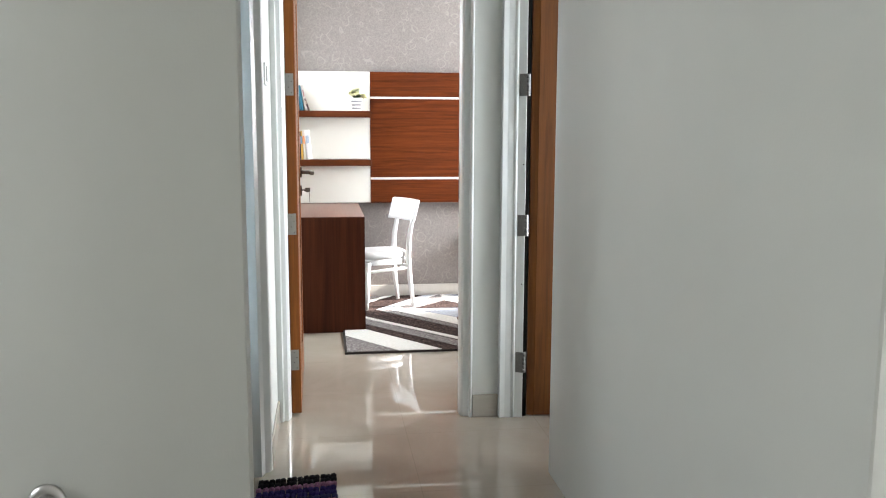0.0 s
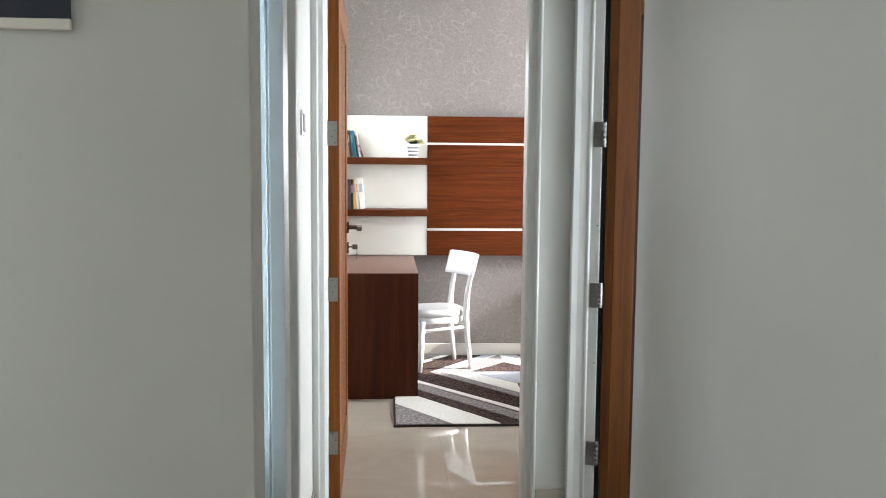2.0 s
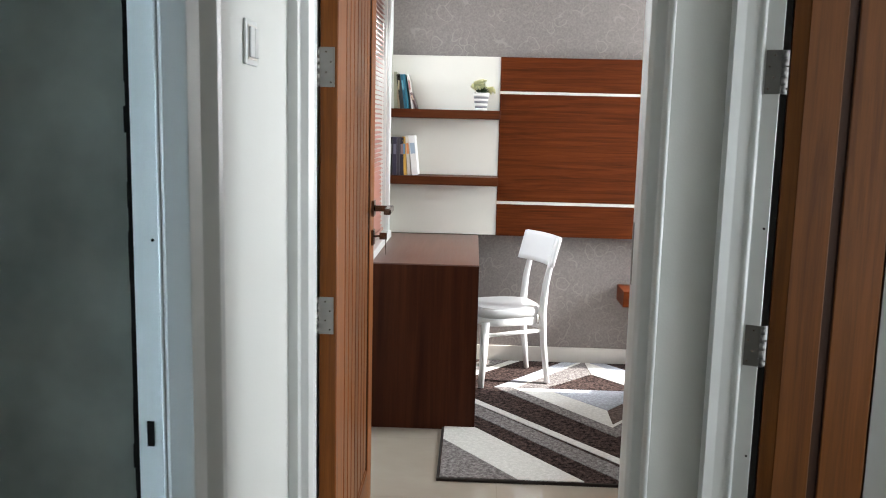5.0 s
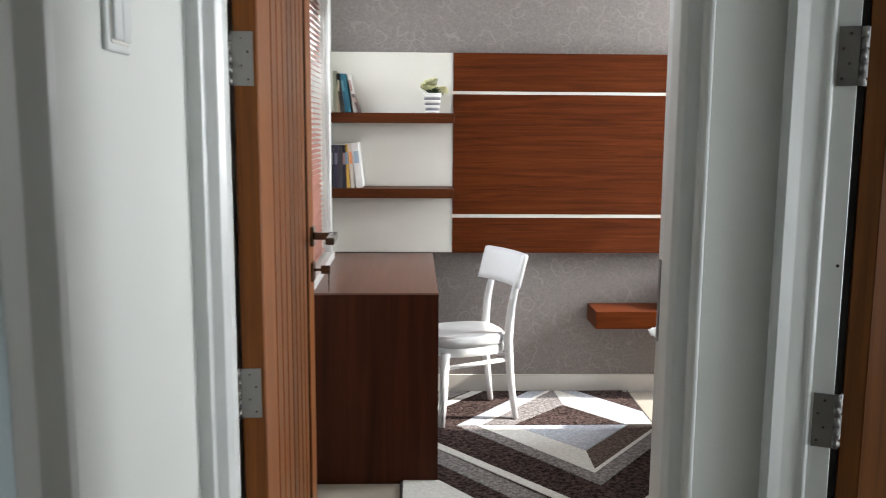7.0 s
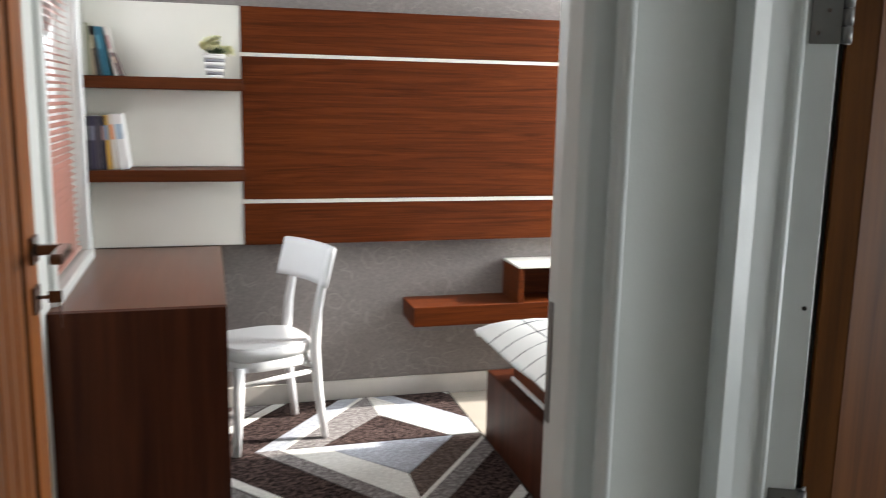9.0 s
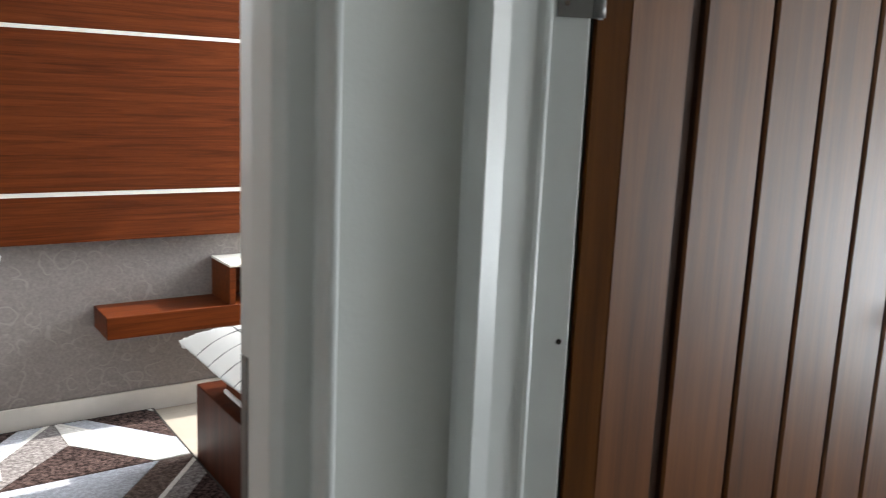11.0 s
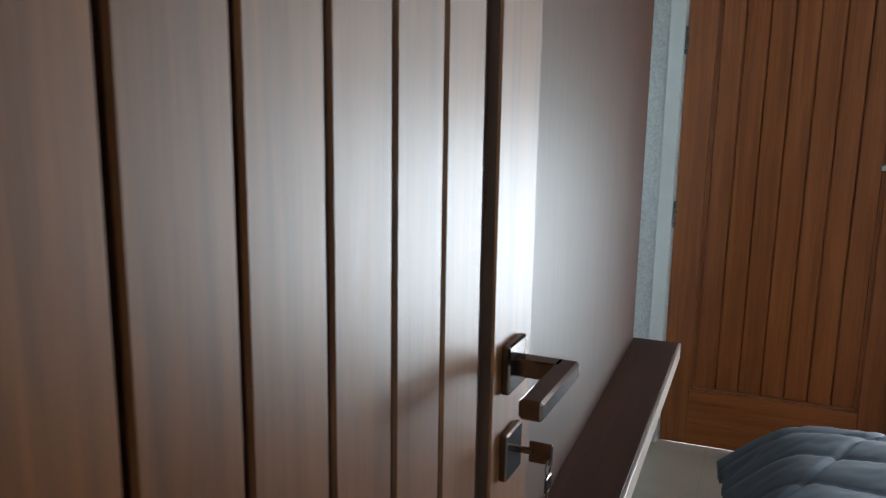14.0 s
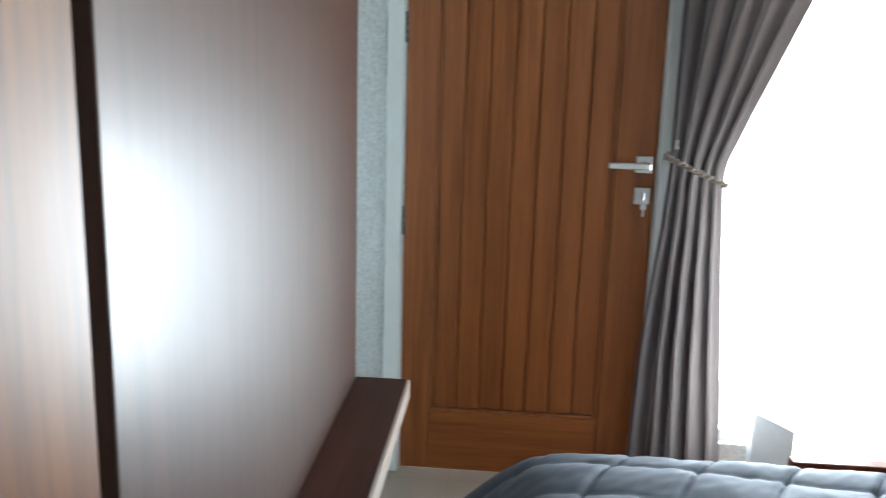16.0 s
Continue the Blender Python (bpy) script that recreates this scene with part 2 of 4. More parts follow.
# emission that stands in for daylight beyond the tall window
glow_m, en, el, eb = nodes_of("outdoors_glow")
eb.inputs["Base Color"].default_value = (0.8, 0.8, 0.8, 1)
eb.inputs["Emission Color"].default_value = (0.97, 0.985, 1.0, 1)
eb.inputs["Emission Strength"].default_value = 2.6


# ---------------------------------------------------------------- mesh tools
def boxm(bm, x0, x1, y0, y1, z0, z1, bevel=0.0, seg=1):
    r = bmesh.ops.create_cube(bm, size=1.0)
    vs = r["verts"]
    bmesh.ops.scale(bm, vec=(x1 - x0, y1 - y0, z1 - z0), verts=vs)
    bmesh.ops.translate(bm, vec=((x0 + x1) / 2, (y0 + y1) / 2, (z0 + z1) / 2), verts=vs)
    if bevel:
        es = list({e for v in vs for e in v.link_edges})
        bmesh.ops.bevel(bm, geom=es, offset=bevel, segments=seg, affect="EDGES", profile=0.5)
    return bm


def box(x0, x1, y0, y1, z0, z1, bevel=0.0, seg=1):
    return boxm(bmesh.new(), x0, x1, y0, y1, z0, z1, bevel, seg)


def tube(points, radius, sides=8, flat=1.0):
    """A swept round bar through points; radius may be a list."""
    bm = bmesh.new()
    pts = [Vector(p) for p in points]
    rad = radius if isinstance(radius, (list, tuple)) else [radius] * len(pts)
    rings = []
    for i, p in enumerate(pts):
        d = (pts[min(i + 1, len(pts) - 1)] - pts[max(i - 1, 0)]).normalized()
        up = Vector((0, 0, 1)) if abs(d.z) < 0.9 else Vector((0, 1, 0))
        a = d.cross(up).normalized()
        b = a.cross(d)
        rings.append([bm.verts.new(p + a * math.cos(k * math.tau / sides) * rad[i] + b * math.sin(k * math.tau / sides) * rad[i] * flat) for k in range(sides)])
    for r0, r1 in zip(rings, rings[1:]):
        for k in range(sides):
            bm.faces.new((r0[k], r0[(k + 1) % sides], r1[(k + 1) % sides], r1[k]))
    bm.faces.new(rings[0][::-1])
    bm.faces.new(rings[-1])
    return bm


def lathe(profile, sides=24):
    bm = bmesh.new()
    rings = [[bm.verts.new((r * math.cos(k * math.tau / sides), r * math.sin(k * math.tau / sides), z)) for k in range(sides)] for r, z in profile]
    for r0, r1 in zip(rings, rings[1:]):
        for k in range(sides):
            bm.faces.new((r0[k], r0[(k + 1) % sides], r1[(k + 1) % sides], r1[k]))
    bm.faces.new(rings[0][::-1])
    bm.faces.new(rings[-1])
    return bm


def prism(pts, z0, z1, bevel=0.0):
    """An upright prism over a plan outline."""
    bm = bmesh.new()
    f = bm.faces.new([bm.verts.new((x, y, z0)) for x, y in pts])
    r = bmesh.ops.extrude_face_region(bm, geom=[f])
    bmesh.ops.translate(bm, vec=(0, 0, z1 - z0), verts=[v for v in r["geom"] if isinstance(v, bmesh.types.BMVert)])
    bmesh.ops.recalc_face_normals(bm, faces=bm.faces)
    if bevel:
        bmesh.ops.bevel(bm, geom=list(bm.edges), offset=bevel, segments=1, affect="EDGES")
    return bm


def surface(nu, nv, fn, thick=0.0):
    bm = bmesh.new()
    g = [[bm.verts.new(fn(i / nu, j / nv)) for j in range(nv + 1)] for i in range(nu + 1)]
    for i in range(nu):
        for j in range(nv):
            bm.faces.new((g[i][j], g[i + 1][j], g[i + 1][j + 1], g[i][j + 1]))
    if thick:
        bmesh.ops.recalc_face_normals(bm, faces=bm.faces)
        bmesh.ops.solidify(bm, geom=list(bm.faces), thickness=thick)
    for f in bm.faces:
        f.smooth = True
    return bm


def mesh(name, bm, material, smooth=False):
    me = bpy.data.meshes.new(name)
    if smooth:
        for f in bm.faces:
            f.smooth = True
    bm.to_mesh(me)
    bm.free()
    me.materials.append(material)
    return me


def thing(name, label, category, group="", at=None):
    ob = new(name)
    ob.empty_display_size = 0.1
    if at is not None:
        ob.matrix_world = at
    return tagged(ob, label, category, group)


def part(name, bm, material, parent, label="", smooth=False):
    ob = new(name, mesh(name, bm, material, smooth))
    ob.parent = parent
    return tagged(ob, label)


def solid(name, bm, material, label, category, group="", smooth=False):
    return tagged(new(name, mesh(name, bm, material, smooth)), label, category, group)


def setting(name, bm, material, label="", smooth=False):
    return tagged(new(name, mesh(name, bm, material, smooth)), label, "", "", "structure")


# ---------------------------------------------------------------- the shell
H = 2.7
DH = 2.10
setting("floor", box(-3.2, 5.2, -6.7, 3.1, -0.12, 0.0), FLOOR, "polished beige porcelain tile floor")
setting("ceiling_main", box(-3.15, 4.30, -6.62, 0.24, H, H + 0.12), CEIL, "plain white painted ceiling")
setting("ceiling_bedroom", box(-0.24, 3.44, 0.24, 2.97, H, H + 0.12), CEIL, "plain white painted ceiling")

# corridor: stub wall that faces the walk, wall with the light switch, long blank wall
setting("wall_stub", prism([(-3.0, -1.51), (-0.048, -1.51), (-0.057, -1.31), (-3.0, -1.31)], 0, H, 0.003), PAINT, "pale grey painted wall with a notice hung on it")
setting("wall_switch", box(-0.21, -0.058, -0.59, 0.12, 0, H), PAINT, "white painted wall with a light switch")
setting("wall_over_bath_door", box(-0.21, -0.058, -1.31, -0.59, DH + 0.06, H), PAINT)
setting("wall_corridor_long", box(1.0, 1.12, -2.62, -0.74, 0, H, 0.004), PAINT, "long blank pale grey painted wall")
setting("wall_over_bedroom_door", box(1.0, 1.12, -0.74, -0.06, DH + 0.06, H), PAINT)


def wall_run(name, axis, c0, c1, a0, a1, openings, material, label=""):
    """A wall along one axis, c0..c1 thick, a0..a1 long, with openings (from, to, sill, head) cut right through it."""
    bm = bmesh.new()

    def put(a, b, z0, z1):
        if b - a > 0.001 and z1 - z0 > 0.001:
            boxm(bm, *((a, b, c0, c1) if axis == "x" else (c0, c1, a, b)), z0, z1)
    at = a0
    for a, b, z0, z1 in sorted(openings):
        put(at, a, 0, H)
        put(a, b, 0, z0)
        put(a, b, z1, H)
        at = b
    put(at, a1, 0, H)
    return setting(name, bm, material, label)


# bedroom at the end of the corridor
wall_run("wall_bedroom_west", "y", -0.21, -0.09, 0.12, 2.83, [(1.80, 2.52, 0.79, 2.2)], PAINT, "white painted wall with a window in it")
wall_run("wall_bedroom_north", "x", 2.83, 2.95, -0.21, 3.42, [], PAPER, "wall papered in grey with curling scrolls")
wall_run("wall_bedroom_east", "y", 3.3, 3.42, 0.24, 2.83, [(1.86, 2.56, 0.85, 2.2)], PAPER)
wall_run("wall_between_bedrooms", "x", 0.12, 0.24, 0.905, 4.29, [], PAINT)
setting("wall_strip", prism([(0.8185, -0.062), (0.944, -0.064), (0.944, 0.12), (0.8185, 0.12)], 0, H), PAINT, "narrow strip of painted wall between two door frames")
setting("wall_over_door", box(-0.058, 0.818, 0.0, 0.12, DH + 0.06, H), PAINT)
setting("wall_corner_fill", box(0.946, 1.12, 0.0, 0.12, 0, H), PAINT)
# second bedroom
wall_run("wall_second_east", "y", 4.17, 4.29, -2.62, 0.12, [(-0.874, -0.070, 0.0, DH), (-2.45, -1.02, 0.16, 2.3)], PAPERB, "pale grey papered wall with a door and a tall window")
wall_run("wall_second_south", "x", -2.62, -2.5, 1.12, 4.17, [], PAINT)
# bathroom
wall_run("wall_bath_west", "y", -2.12, -2.0, -1.31, 0.24, [(-1.28, -0.85, 0.55, 2.2)], PAINT)
wall_run("wall_bath_north", "x", -0.20, -0.08, -2.0, -0.21, [], PAINT, "white painted bathroom wall above the tiling")
setting("bath_tiling", box(-1.99, -0.215, -0.2115, -0.2005, 0, 1.685, 0.002), BTILE, "pale grey-green tiling up to shoulder height")
# living room behind the walk; window openings added, unseen, for the fill lamps
wall_run("wall_living_west", "y", -3.12, -3.0, -6.6, -1.31, [(-3.0, -1.70, 0.8, 2.4)], PAINT)
wall_run("wall_living_south", "x", -6.6, -6.48, -3.0, 4.1, [], PAINT)
wall_run("wall_living_east", "y", 4.1, 4.22, -6.6, -2.62, [(-5.3, -3.5, 0.7, 2.3)], PAINT)

# skirtings
setting("baseboard_switch", box(-0.058, -0.049, -0.575, -0.03, 0, 0.10, 0.002), SKIRT, "grey skirting tile")
setting("baseboard_strip", box(0.820, 0.937, -0.074, -0.0645, 0, 0.105, 0.002), SKIRT, "grey skirting tile")
setting("baseboard_bedroom", box(-0.09, 3.3, 2.818, 2.83, 0, 0.098, 0.002), SKIRTW, "pale skirting under the grey wallpaper")
setting("baseboard_second", box(4.160, 4.17, -0.02, 0.118, 0, 0.10, 0.002), SKIRTW)


# ---------------------------------------------------------------- door frames
def frame_set(name, label, pieces, parent_kind="structure"):
    ob = tagged(new(name), label, "", "", parent_kind)
    for n, bm in pieces:
        part(n, bm, GLOSS, ob)
    return ob


frame_a = frame_set("door_frame_1", "white gloss painted timber door frame with moulded edges", [
    ("jamb", prism([(-0.071, -0.028), (-0.034, -0.034), (-0.030, -0.020), (-0.012, -0.012), (-0.004, 0.005), (0.0, 0.03), (-0.012, 0.034), (-0.012, 0.058), (-0.071, 0.058)], 0, DH, 0.0015)),
    ("jamb", prism([(0.764, 0.014), (0.764, -0.012), (0.768, -0.042), (0.777, -0.053), (0.801, -0.056), (0.803, -0.069), (0.807, -0.075), (0.813, -0.075), (0.818, -0.066), (0.818, 0.014)], 0, DH, 0.0015)),
    ("head", box(-0.071, 0.818, -0.05, 0.058, DH, DH + 0.06, 0.002)),
])
frame_b = frame_set("door_frame_2", "white gloss painted timber door frame with a stepped rebate", [
    ("jamb", prism([(0.944, -0.004), (0.938, -0.074), (0.940, -0.097), (0.964, -0.0925), (0.990, -0.0945), (0.996, -0.100), (1.004, -0.099), (1.009, -0.092), (1.043, -0.105), (1.046, -0.098), (1.046, -0.004)], 0, DH, 0.001)),
    ("head", box(0.99, 1.125, -0.74, -0.09, DH, DH + 0.06, 0.002)),
])
frame_c = frame_set("door_frame_3", "white gloss painted bathroom door frame with a lock strike slot", [
    ("jamb", prism([(-0.050, -0.575), (-0.054, -0.588), (-0.076, -0.612), (-0.087, -0.643), (-0.128, -0.646), (-0.138, -0.643), (-0.140, -0.618), (-0.194, -0.616), (-0.194, -0.592), (-0.060, -0.588)], 0, DH, 0.001)),
    ("head", box(-0.222, -0.050, -1.31, -0.59, DH, DH + 0.06, 0.002)),
])
part("latch_plate", box(0.7625, 0.7645, -0.004, 0.009, 1.0, 1.15, 0.0005), STEEL, frame_a, "steel latch plate")
for fr, x, y in ((frame_b, 1.034, -0.1005),):
    for z in (1.155, 0.62):
        part("screw", tube([(x, y + 0.001, z), (x, y - 0.0022, z)], 0.0028, 8), BLACK, fr, "small screw head")
# solid black strip in place of the shade between jamb and leaf
part("rebate_shade", box(1.0465, 1.0665, -0.084, -0.02, 0, DH), BLACK, frame_b, "black strip for the shade in the hinge-side gap")
part("edge_bead", tube([(1.000, -0.0965, 0.002), (1.000, -0.0965, DH - 0.002)], 0.0045, 10), GLOSS, frame_b, "rounded bead", True)
part("edge_bead", tube([(-0.137, -0.641, 0.002), (-0.137, -0.641, DH - 0.002)], 0.0048, 10), GLOSS, frame_c, "rounded bead", True)
# no hole is cut; a black block gives the slot its shade
part("strike_slot", box(-0.178, -0.166, -0.6195, -0.610, 0.80, 0.845), BLACK, frame_c, "black block for the shade inside the lock strike slot")
for z in (1.165, 0.46):
    part("screw", tube([(-0.160, -0.615, z), (-0.160, -0.6195, z)], 0.0028, 8), BLACK, frame_c, "small screw head")
# rough black blocks for the shade in the joint behind the bathroom frame
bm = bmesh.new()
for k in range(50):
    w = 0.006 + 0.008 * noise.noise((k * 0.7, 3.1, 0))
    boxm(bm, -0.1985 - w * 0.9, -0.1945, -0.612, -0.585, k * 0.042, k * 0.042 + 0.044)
setting("frame_gap_shade", bm, BLACK, "rough black strip for the shade between frame and plaster")
frame_set("door_frame_4", "white painted frame round the closed timber door", [
    ("jamb", box(4.140, 4.28, -0.066, -0.012, 0, DH, 0.003)),
    ("jamb", box(4.140, 4.28, -0.925, -0.878, 0, DH, 0.003)),
    ("head", box(4.140, 4.28, -0.925, -0.012, DH, DH + 0.05, 0.003)),
    # unseen strips added behind the leaf to keep sun out of its gaps
    ("light_stop", box(4.212, 4.240, -0.095, -0.0665, 0, DH - 0.001, 0.001)),
    ("light_stop", box(4.212, 4.240, -0.8775, -0.855, 0, DH - 0.001, 0.001)),
    ("light_stop", box(4.212, 4.240, -0.8545, -0.0955, DH - 0.03, DH - 0.001, 0.001)),
])


# ---------------------------------------------------------------- doors
def hinge(parent, m, leaf_w=0.032, metal=STEEL, h=0.095):
    """A butt hinge: a leaf with screws, and a barrel of five knuckles at its edge."""
    e = new("hinge", mesh("hinge", box(0.004, leaf_w, -0.0015, 0.0015, -h / 2, h / 2), metal))
    e.parent = parent
    e.matrix_parent_inverse = Matrix()
    e.matrix_basis = m
    tagged(e, "steel butt hinge")
    bm = bmesh.new()
    for k in range(5):
        z0 = -h / 2 + k * h / 5
        c = bmesh.ops.create_cone(bm, cap_ends=True, segments=12, radius1=0.0055, radius2=0.0055, depth=h / 5 - 0.0016)
        bmesh.ops.translate(bm, vec=(0, -0.003, z0 + h / 10), verts=c["verts"])
    part("knuckle", bm, metal, e, "hinge barrel", True)
    for k, z in enumerate((-0.036, -0.012, 0.012, 0.036)):
        x = leaf_w * (0.50 if k % 2 else 0.78)
        part("screw", tube([(x, 0.0022, z), (x, -0.0022, z)], 0.0024, 8), BRONZE, e)
    return e


def lever(parent, x, z, metal, toward, label):
    """Square rose with a square-section lever; toward is -1 or 1 along the leaf."""
    h = part("handle", box(x - 0.027, x + 0.027, -0.010, 0.0, z - 0.027, z + 0.027, 0.002), metal, parent, label)
    bm = box(x - 0.011, x + 0.011, -0.058, -0.009, z - 0.010, z + 0.010, 0.002)
    x0, x1 = sorted((x - toward * 0.012, x + toward * 0.118))
    boxm(bm, x0, x1, -0.074, -0.050, z - 0.010, z + 0.010, 0.003)
    part("lever", bm, metal, h)
    return h


def keylock(parent, x, z, metal):
    k = part("lock_plate", box(x - 0.025, x + 0.025, -0.009, 0.0, z - 0.027, z + 0.027, 0.002), metal, parent, "square keyhole plate")
    bm = tube([(x, -0.008, z + 0.004), (x, -0.030, z + 0.004)], 0.004, 8)
    boxm(bm, x - 0.002, x + 0.002, -0.052, -0.026, z - 0.008, z + 0.016, 0.001)
    KM = BRONZE if metal == BRONZE else NICKEL
    part("key", bm, KM, k, "key left in the lock")
    bm = tube([(x + 0.010 * math.sin(a), -0.048, z - 0.010 + 0.010 * math.cos(a)) for a in [i * math.tau / 12 for i in range(13)]], 0.0012, 6)
    part("key_ring", bm, KM, k)
    bm = box(x - 0.0095, x + 0.0095, -0.0495, -0.0465, z - 0.038, z - 0.020, 0.0014, 2)
    boxm(bm, x - 0.0028, x + 0.0028, -0.0490, -0.0470, z - 0.060, z - 0.0375, 0.0006)
    part("spare_key", bm, KM, k)


def plank_door(name, label, w, left, right, planks, metal, toward, lock_x=None, T=0.036, edge=0.0, lap=(0.029, 0.008), gap=0.0028, groove=0.013, bot=0.155, wz=TEAK, wx=TEAKX, hz=1.078):
    """A framed teak leaf: hinge edge at x 0, face towards -y, a field of upright boards inside stiles and rails."""
    Z0, HT = 0.008, DH - 0.012
    top = 0.14
    d = tagged(new(name), label, "door")
    for x0, x1, inner in ((edge, left, left), (right, w, right)):
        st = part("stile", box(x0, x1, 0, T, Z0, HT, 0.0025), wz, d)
        st.data.materials.append(GROOVE_SHADE)
        # inner stile edges painted dark for the shade in the groove
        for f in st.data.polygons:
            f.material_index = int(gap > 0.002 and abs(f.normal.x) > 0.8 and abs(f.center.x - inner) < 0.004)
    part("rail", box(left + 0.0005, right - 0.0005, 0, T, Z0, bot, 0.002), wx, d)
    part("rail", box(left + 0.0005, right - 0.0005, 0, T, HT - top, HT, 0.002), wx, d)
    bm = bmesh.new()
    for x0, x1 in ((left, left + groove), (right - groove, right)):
        part("groove", box(x0 + 0.0004, x1 - 0.0004, 0.013, T - 0.004, bot, HT - top), GROOVE_SHADE if gap > 0.002 else wz, d, "groove beside the boards with its shade painted dark")
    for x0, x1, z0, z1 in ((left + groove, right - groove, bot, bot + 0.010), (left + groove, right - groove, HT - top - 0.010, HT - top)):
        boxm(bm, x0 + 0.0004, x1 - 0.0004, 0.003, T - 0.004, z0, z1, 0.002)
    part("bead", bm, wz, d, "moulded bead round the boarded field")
    part("back_board", box(left + 0.011, right - 0.011, 0.0205, T - 0.006, bot + 0.011, HT - top - 0.011), GROOVE_SHADE if gap > 0.002 else wz, d)
    a, b = left + lap[0], right - lap[1]
    s = (b - a) / planks
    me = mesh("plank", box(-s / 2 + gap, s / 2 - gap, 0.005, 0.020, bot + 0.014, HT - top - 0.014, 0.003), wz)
    # plank sides painted dark, standing in for shade between the boards
    me.materials.append(GROOVE_SHADE)
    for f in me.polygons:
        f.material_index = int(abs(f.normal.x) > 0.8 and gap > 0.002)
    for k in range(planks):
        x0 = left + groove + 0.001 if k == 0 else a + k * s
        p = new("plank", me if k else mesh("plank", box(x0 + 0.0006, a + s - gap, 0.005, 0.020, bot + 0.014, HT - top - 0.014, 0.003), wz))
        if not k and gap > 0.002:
            p.data.materials.append(GROOVE_SHADE)
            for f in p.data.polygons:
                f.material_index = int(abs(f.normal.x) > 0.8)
        p.parent = d
        p.location.x = a + (k + 0.5) * s if k else 0
    lx = lock_x if lock_x else (right + w) / 2
    lever(d, lx, hz, metal, toward, "square lever handle")
    keylock(d, lx, hz - 0.100, metal)
    return d


door_a = plank_door("door_1", "varnished teak boarded door standing wide open", 0.872, 0.085, 0.755, 8, BRONZE, -1, T=0.044, gap=0.0055, groove=0.020, lap=(0.021, 0.012))
door_a.matrix_world = pose(0.044, 0.066, 0, 0, 0, 90.7)
door_b = plank_door("door_2", "varnished teak boarded door pushed back against a dark panel", 0.864, 0.126, 0.741, 6, BRONZE, -1, edge=0.044, lock_x=0.792, lap=(0.0355, 0.0245), groove=0.022, wz=TEAKB, wx=TEAKBX)
part("hinge_strip", prism([(0.0145, 0.012), (0.0438, 0.0), (0.0438, 0.036), (0.0145, 0.036)], 0.008, DH - 0.012), TEAKB, door_b, "bevelled hinge edge")
door_b.matrix_world = pose(1.054, -0.098, 0, 0, 0, math.degrees(-0.051))
door_c = plank_door("door_3", "varnished teak boarded door, closed, with nickel fittings", 0.800, 0.098, 0.672, 7, NICKEL, -1, lock_x=0.762, lap=(0.012, 0.012), gap=0.0018, bot=0.222, wz=TEAKC, wx=TEAKCX, hz=1.096)
door_c.matrix_world = pose(4.165, -0.074, 0, 0, 0, -90)
for z in (0.26, 0.885, 1.50):
    hinge(door_a, pose(-0.002, 0.050, z, 0, 0, -90), 0.042, HINGE)
    hinge(door_b, pose(-0.008, -0.0115, z, 0, 0, 160), 0.036)
    hinge(door_b, pose(-0.008, -0.0115, z, 0, 0, 32), 0.016)
    hinge(door_c, pose(-0.002, -0.002, z, 0, 0, 0), 0.006)


# ---------------------------------------------------------------- corridor things
sw = thing("light_switch", "white double rocker light switch on the white wall", "light switch")
part("plate", box(-0.058, -0.051, -0.415, -0.330, 1.473, 1.558, 0.003, 2), GLOSS, sw)
inner = part("inner_frame", box(-0.051, -0.0495, -0.405, -0.340, 1.483, 1.548, 0.0006), BOARD, sw)
part("rocker", box(-0.0495, -0.045, -0.402, -0.374, 1.487, 1.544, 0.0014), GLOSS, inner)
part("rocker", box(-0.0495, -0.045, -0.371, -0.343, 1.487, 1.544, 0.0014), GLOSS, inner)

DARKBLUE = plain("notice_navy", (0.022, 0.028, 0.045), 0.35)
PALE = plain("notice_text", (0.30, 0.33, 0.40), 0.5)
nt = thing("wall_notice", "dark navy framed notice with a white lower edge on the wall", "sign")
board = part("board", box(-0.562, -0.403, -1.522, -1.511, 1.656, 1.90, 0.001), DARKBLUE, nt)
part("lower_edge", box(-0.564, -0.401, -1.525, -1.511, 1.634, 1.656, 0.002), BOARD, nt, "white lower strip")
part("text_line", box(-0.525, -0.440, -1.5245, -1.522, 1.722, 1.726), PALE, board, "line of tiny unreadable print")

kn = thing("chrome_knob", "round polished chrome cap low on the pale wall", "fitting", at=pose(-0.574, -1.513, 0.326, 90, 0, 0))
part("collar", lathe([(0.046, 0.0), (0.050, 0.008), (0.046, 0.016), (0.030, 0.020)]), NICKEL, kn, smooth=True)
part("cap", lathe([(0.026, 0.018), (0.028, 0.04), (0.020, 0.052), (0.002, 0.056)]), NICKEL, kn, smooth=True)


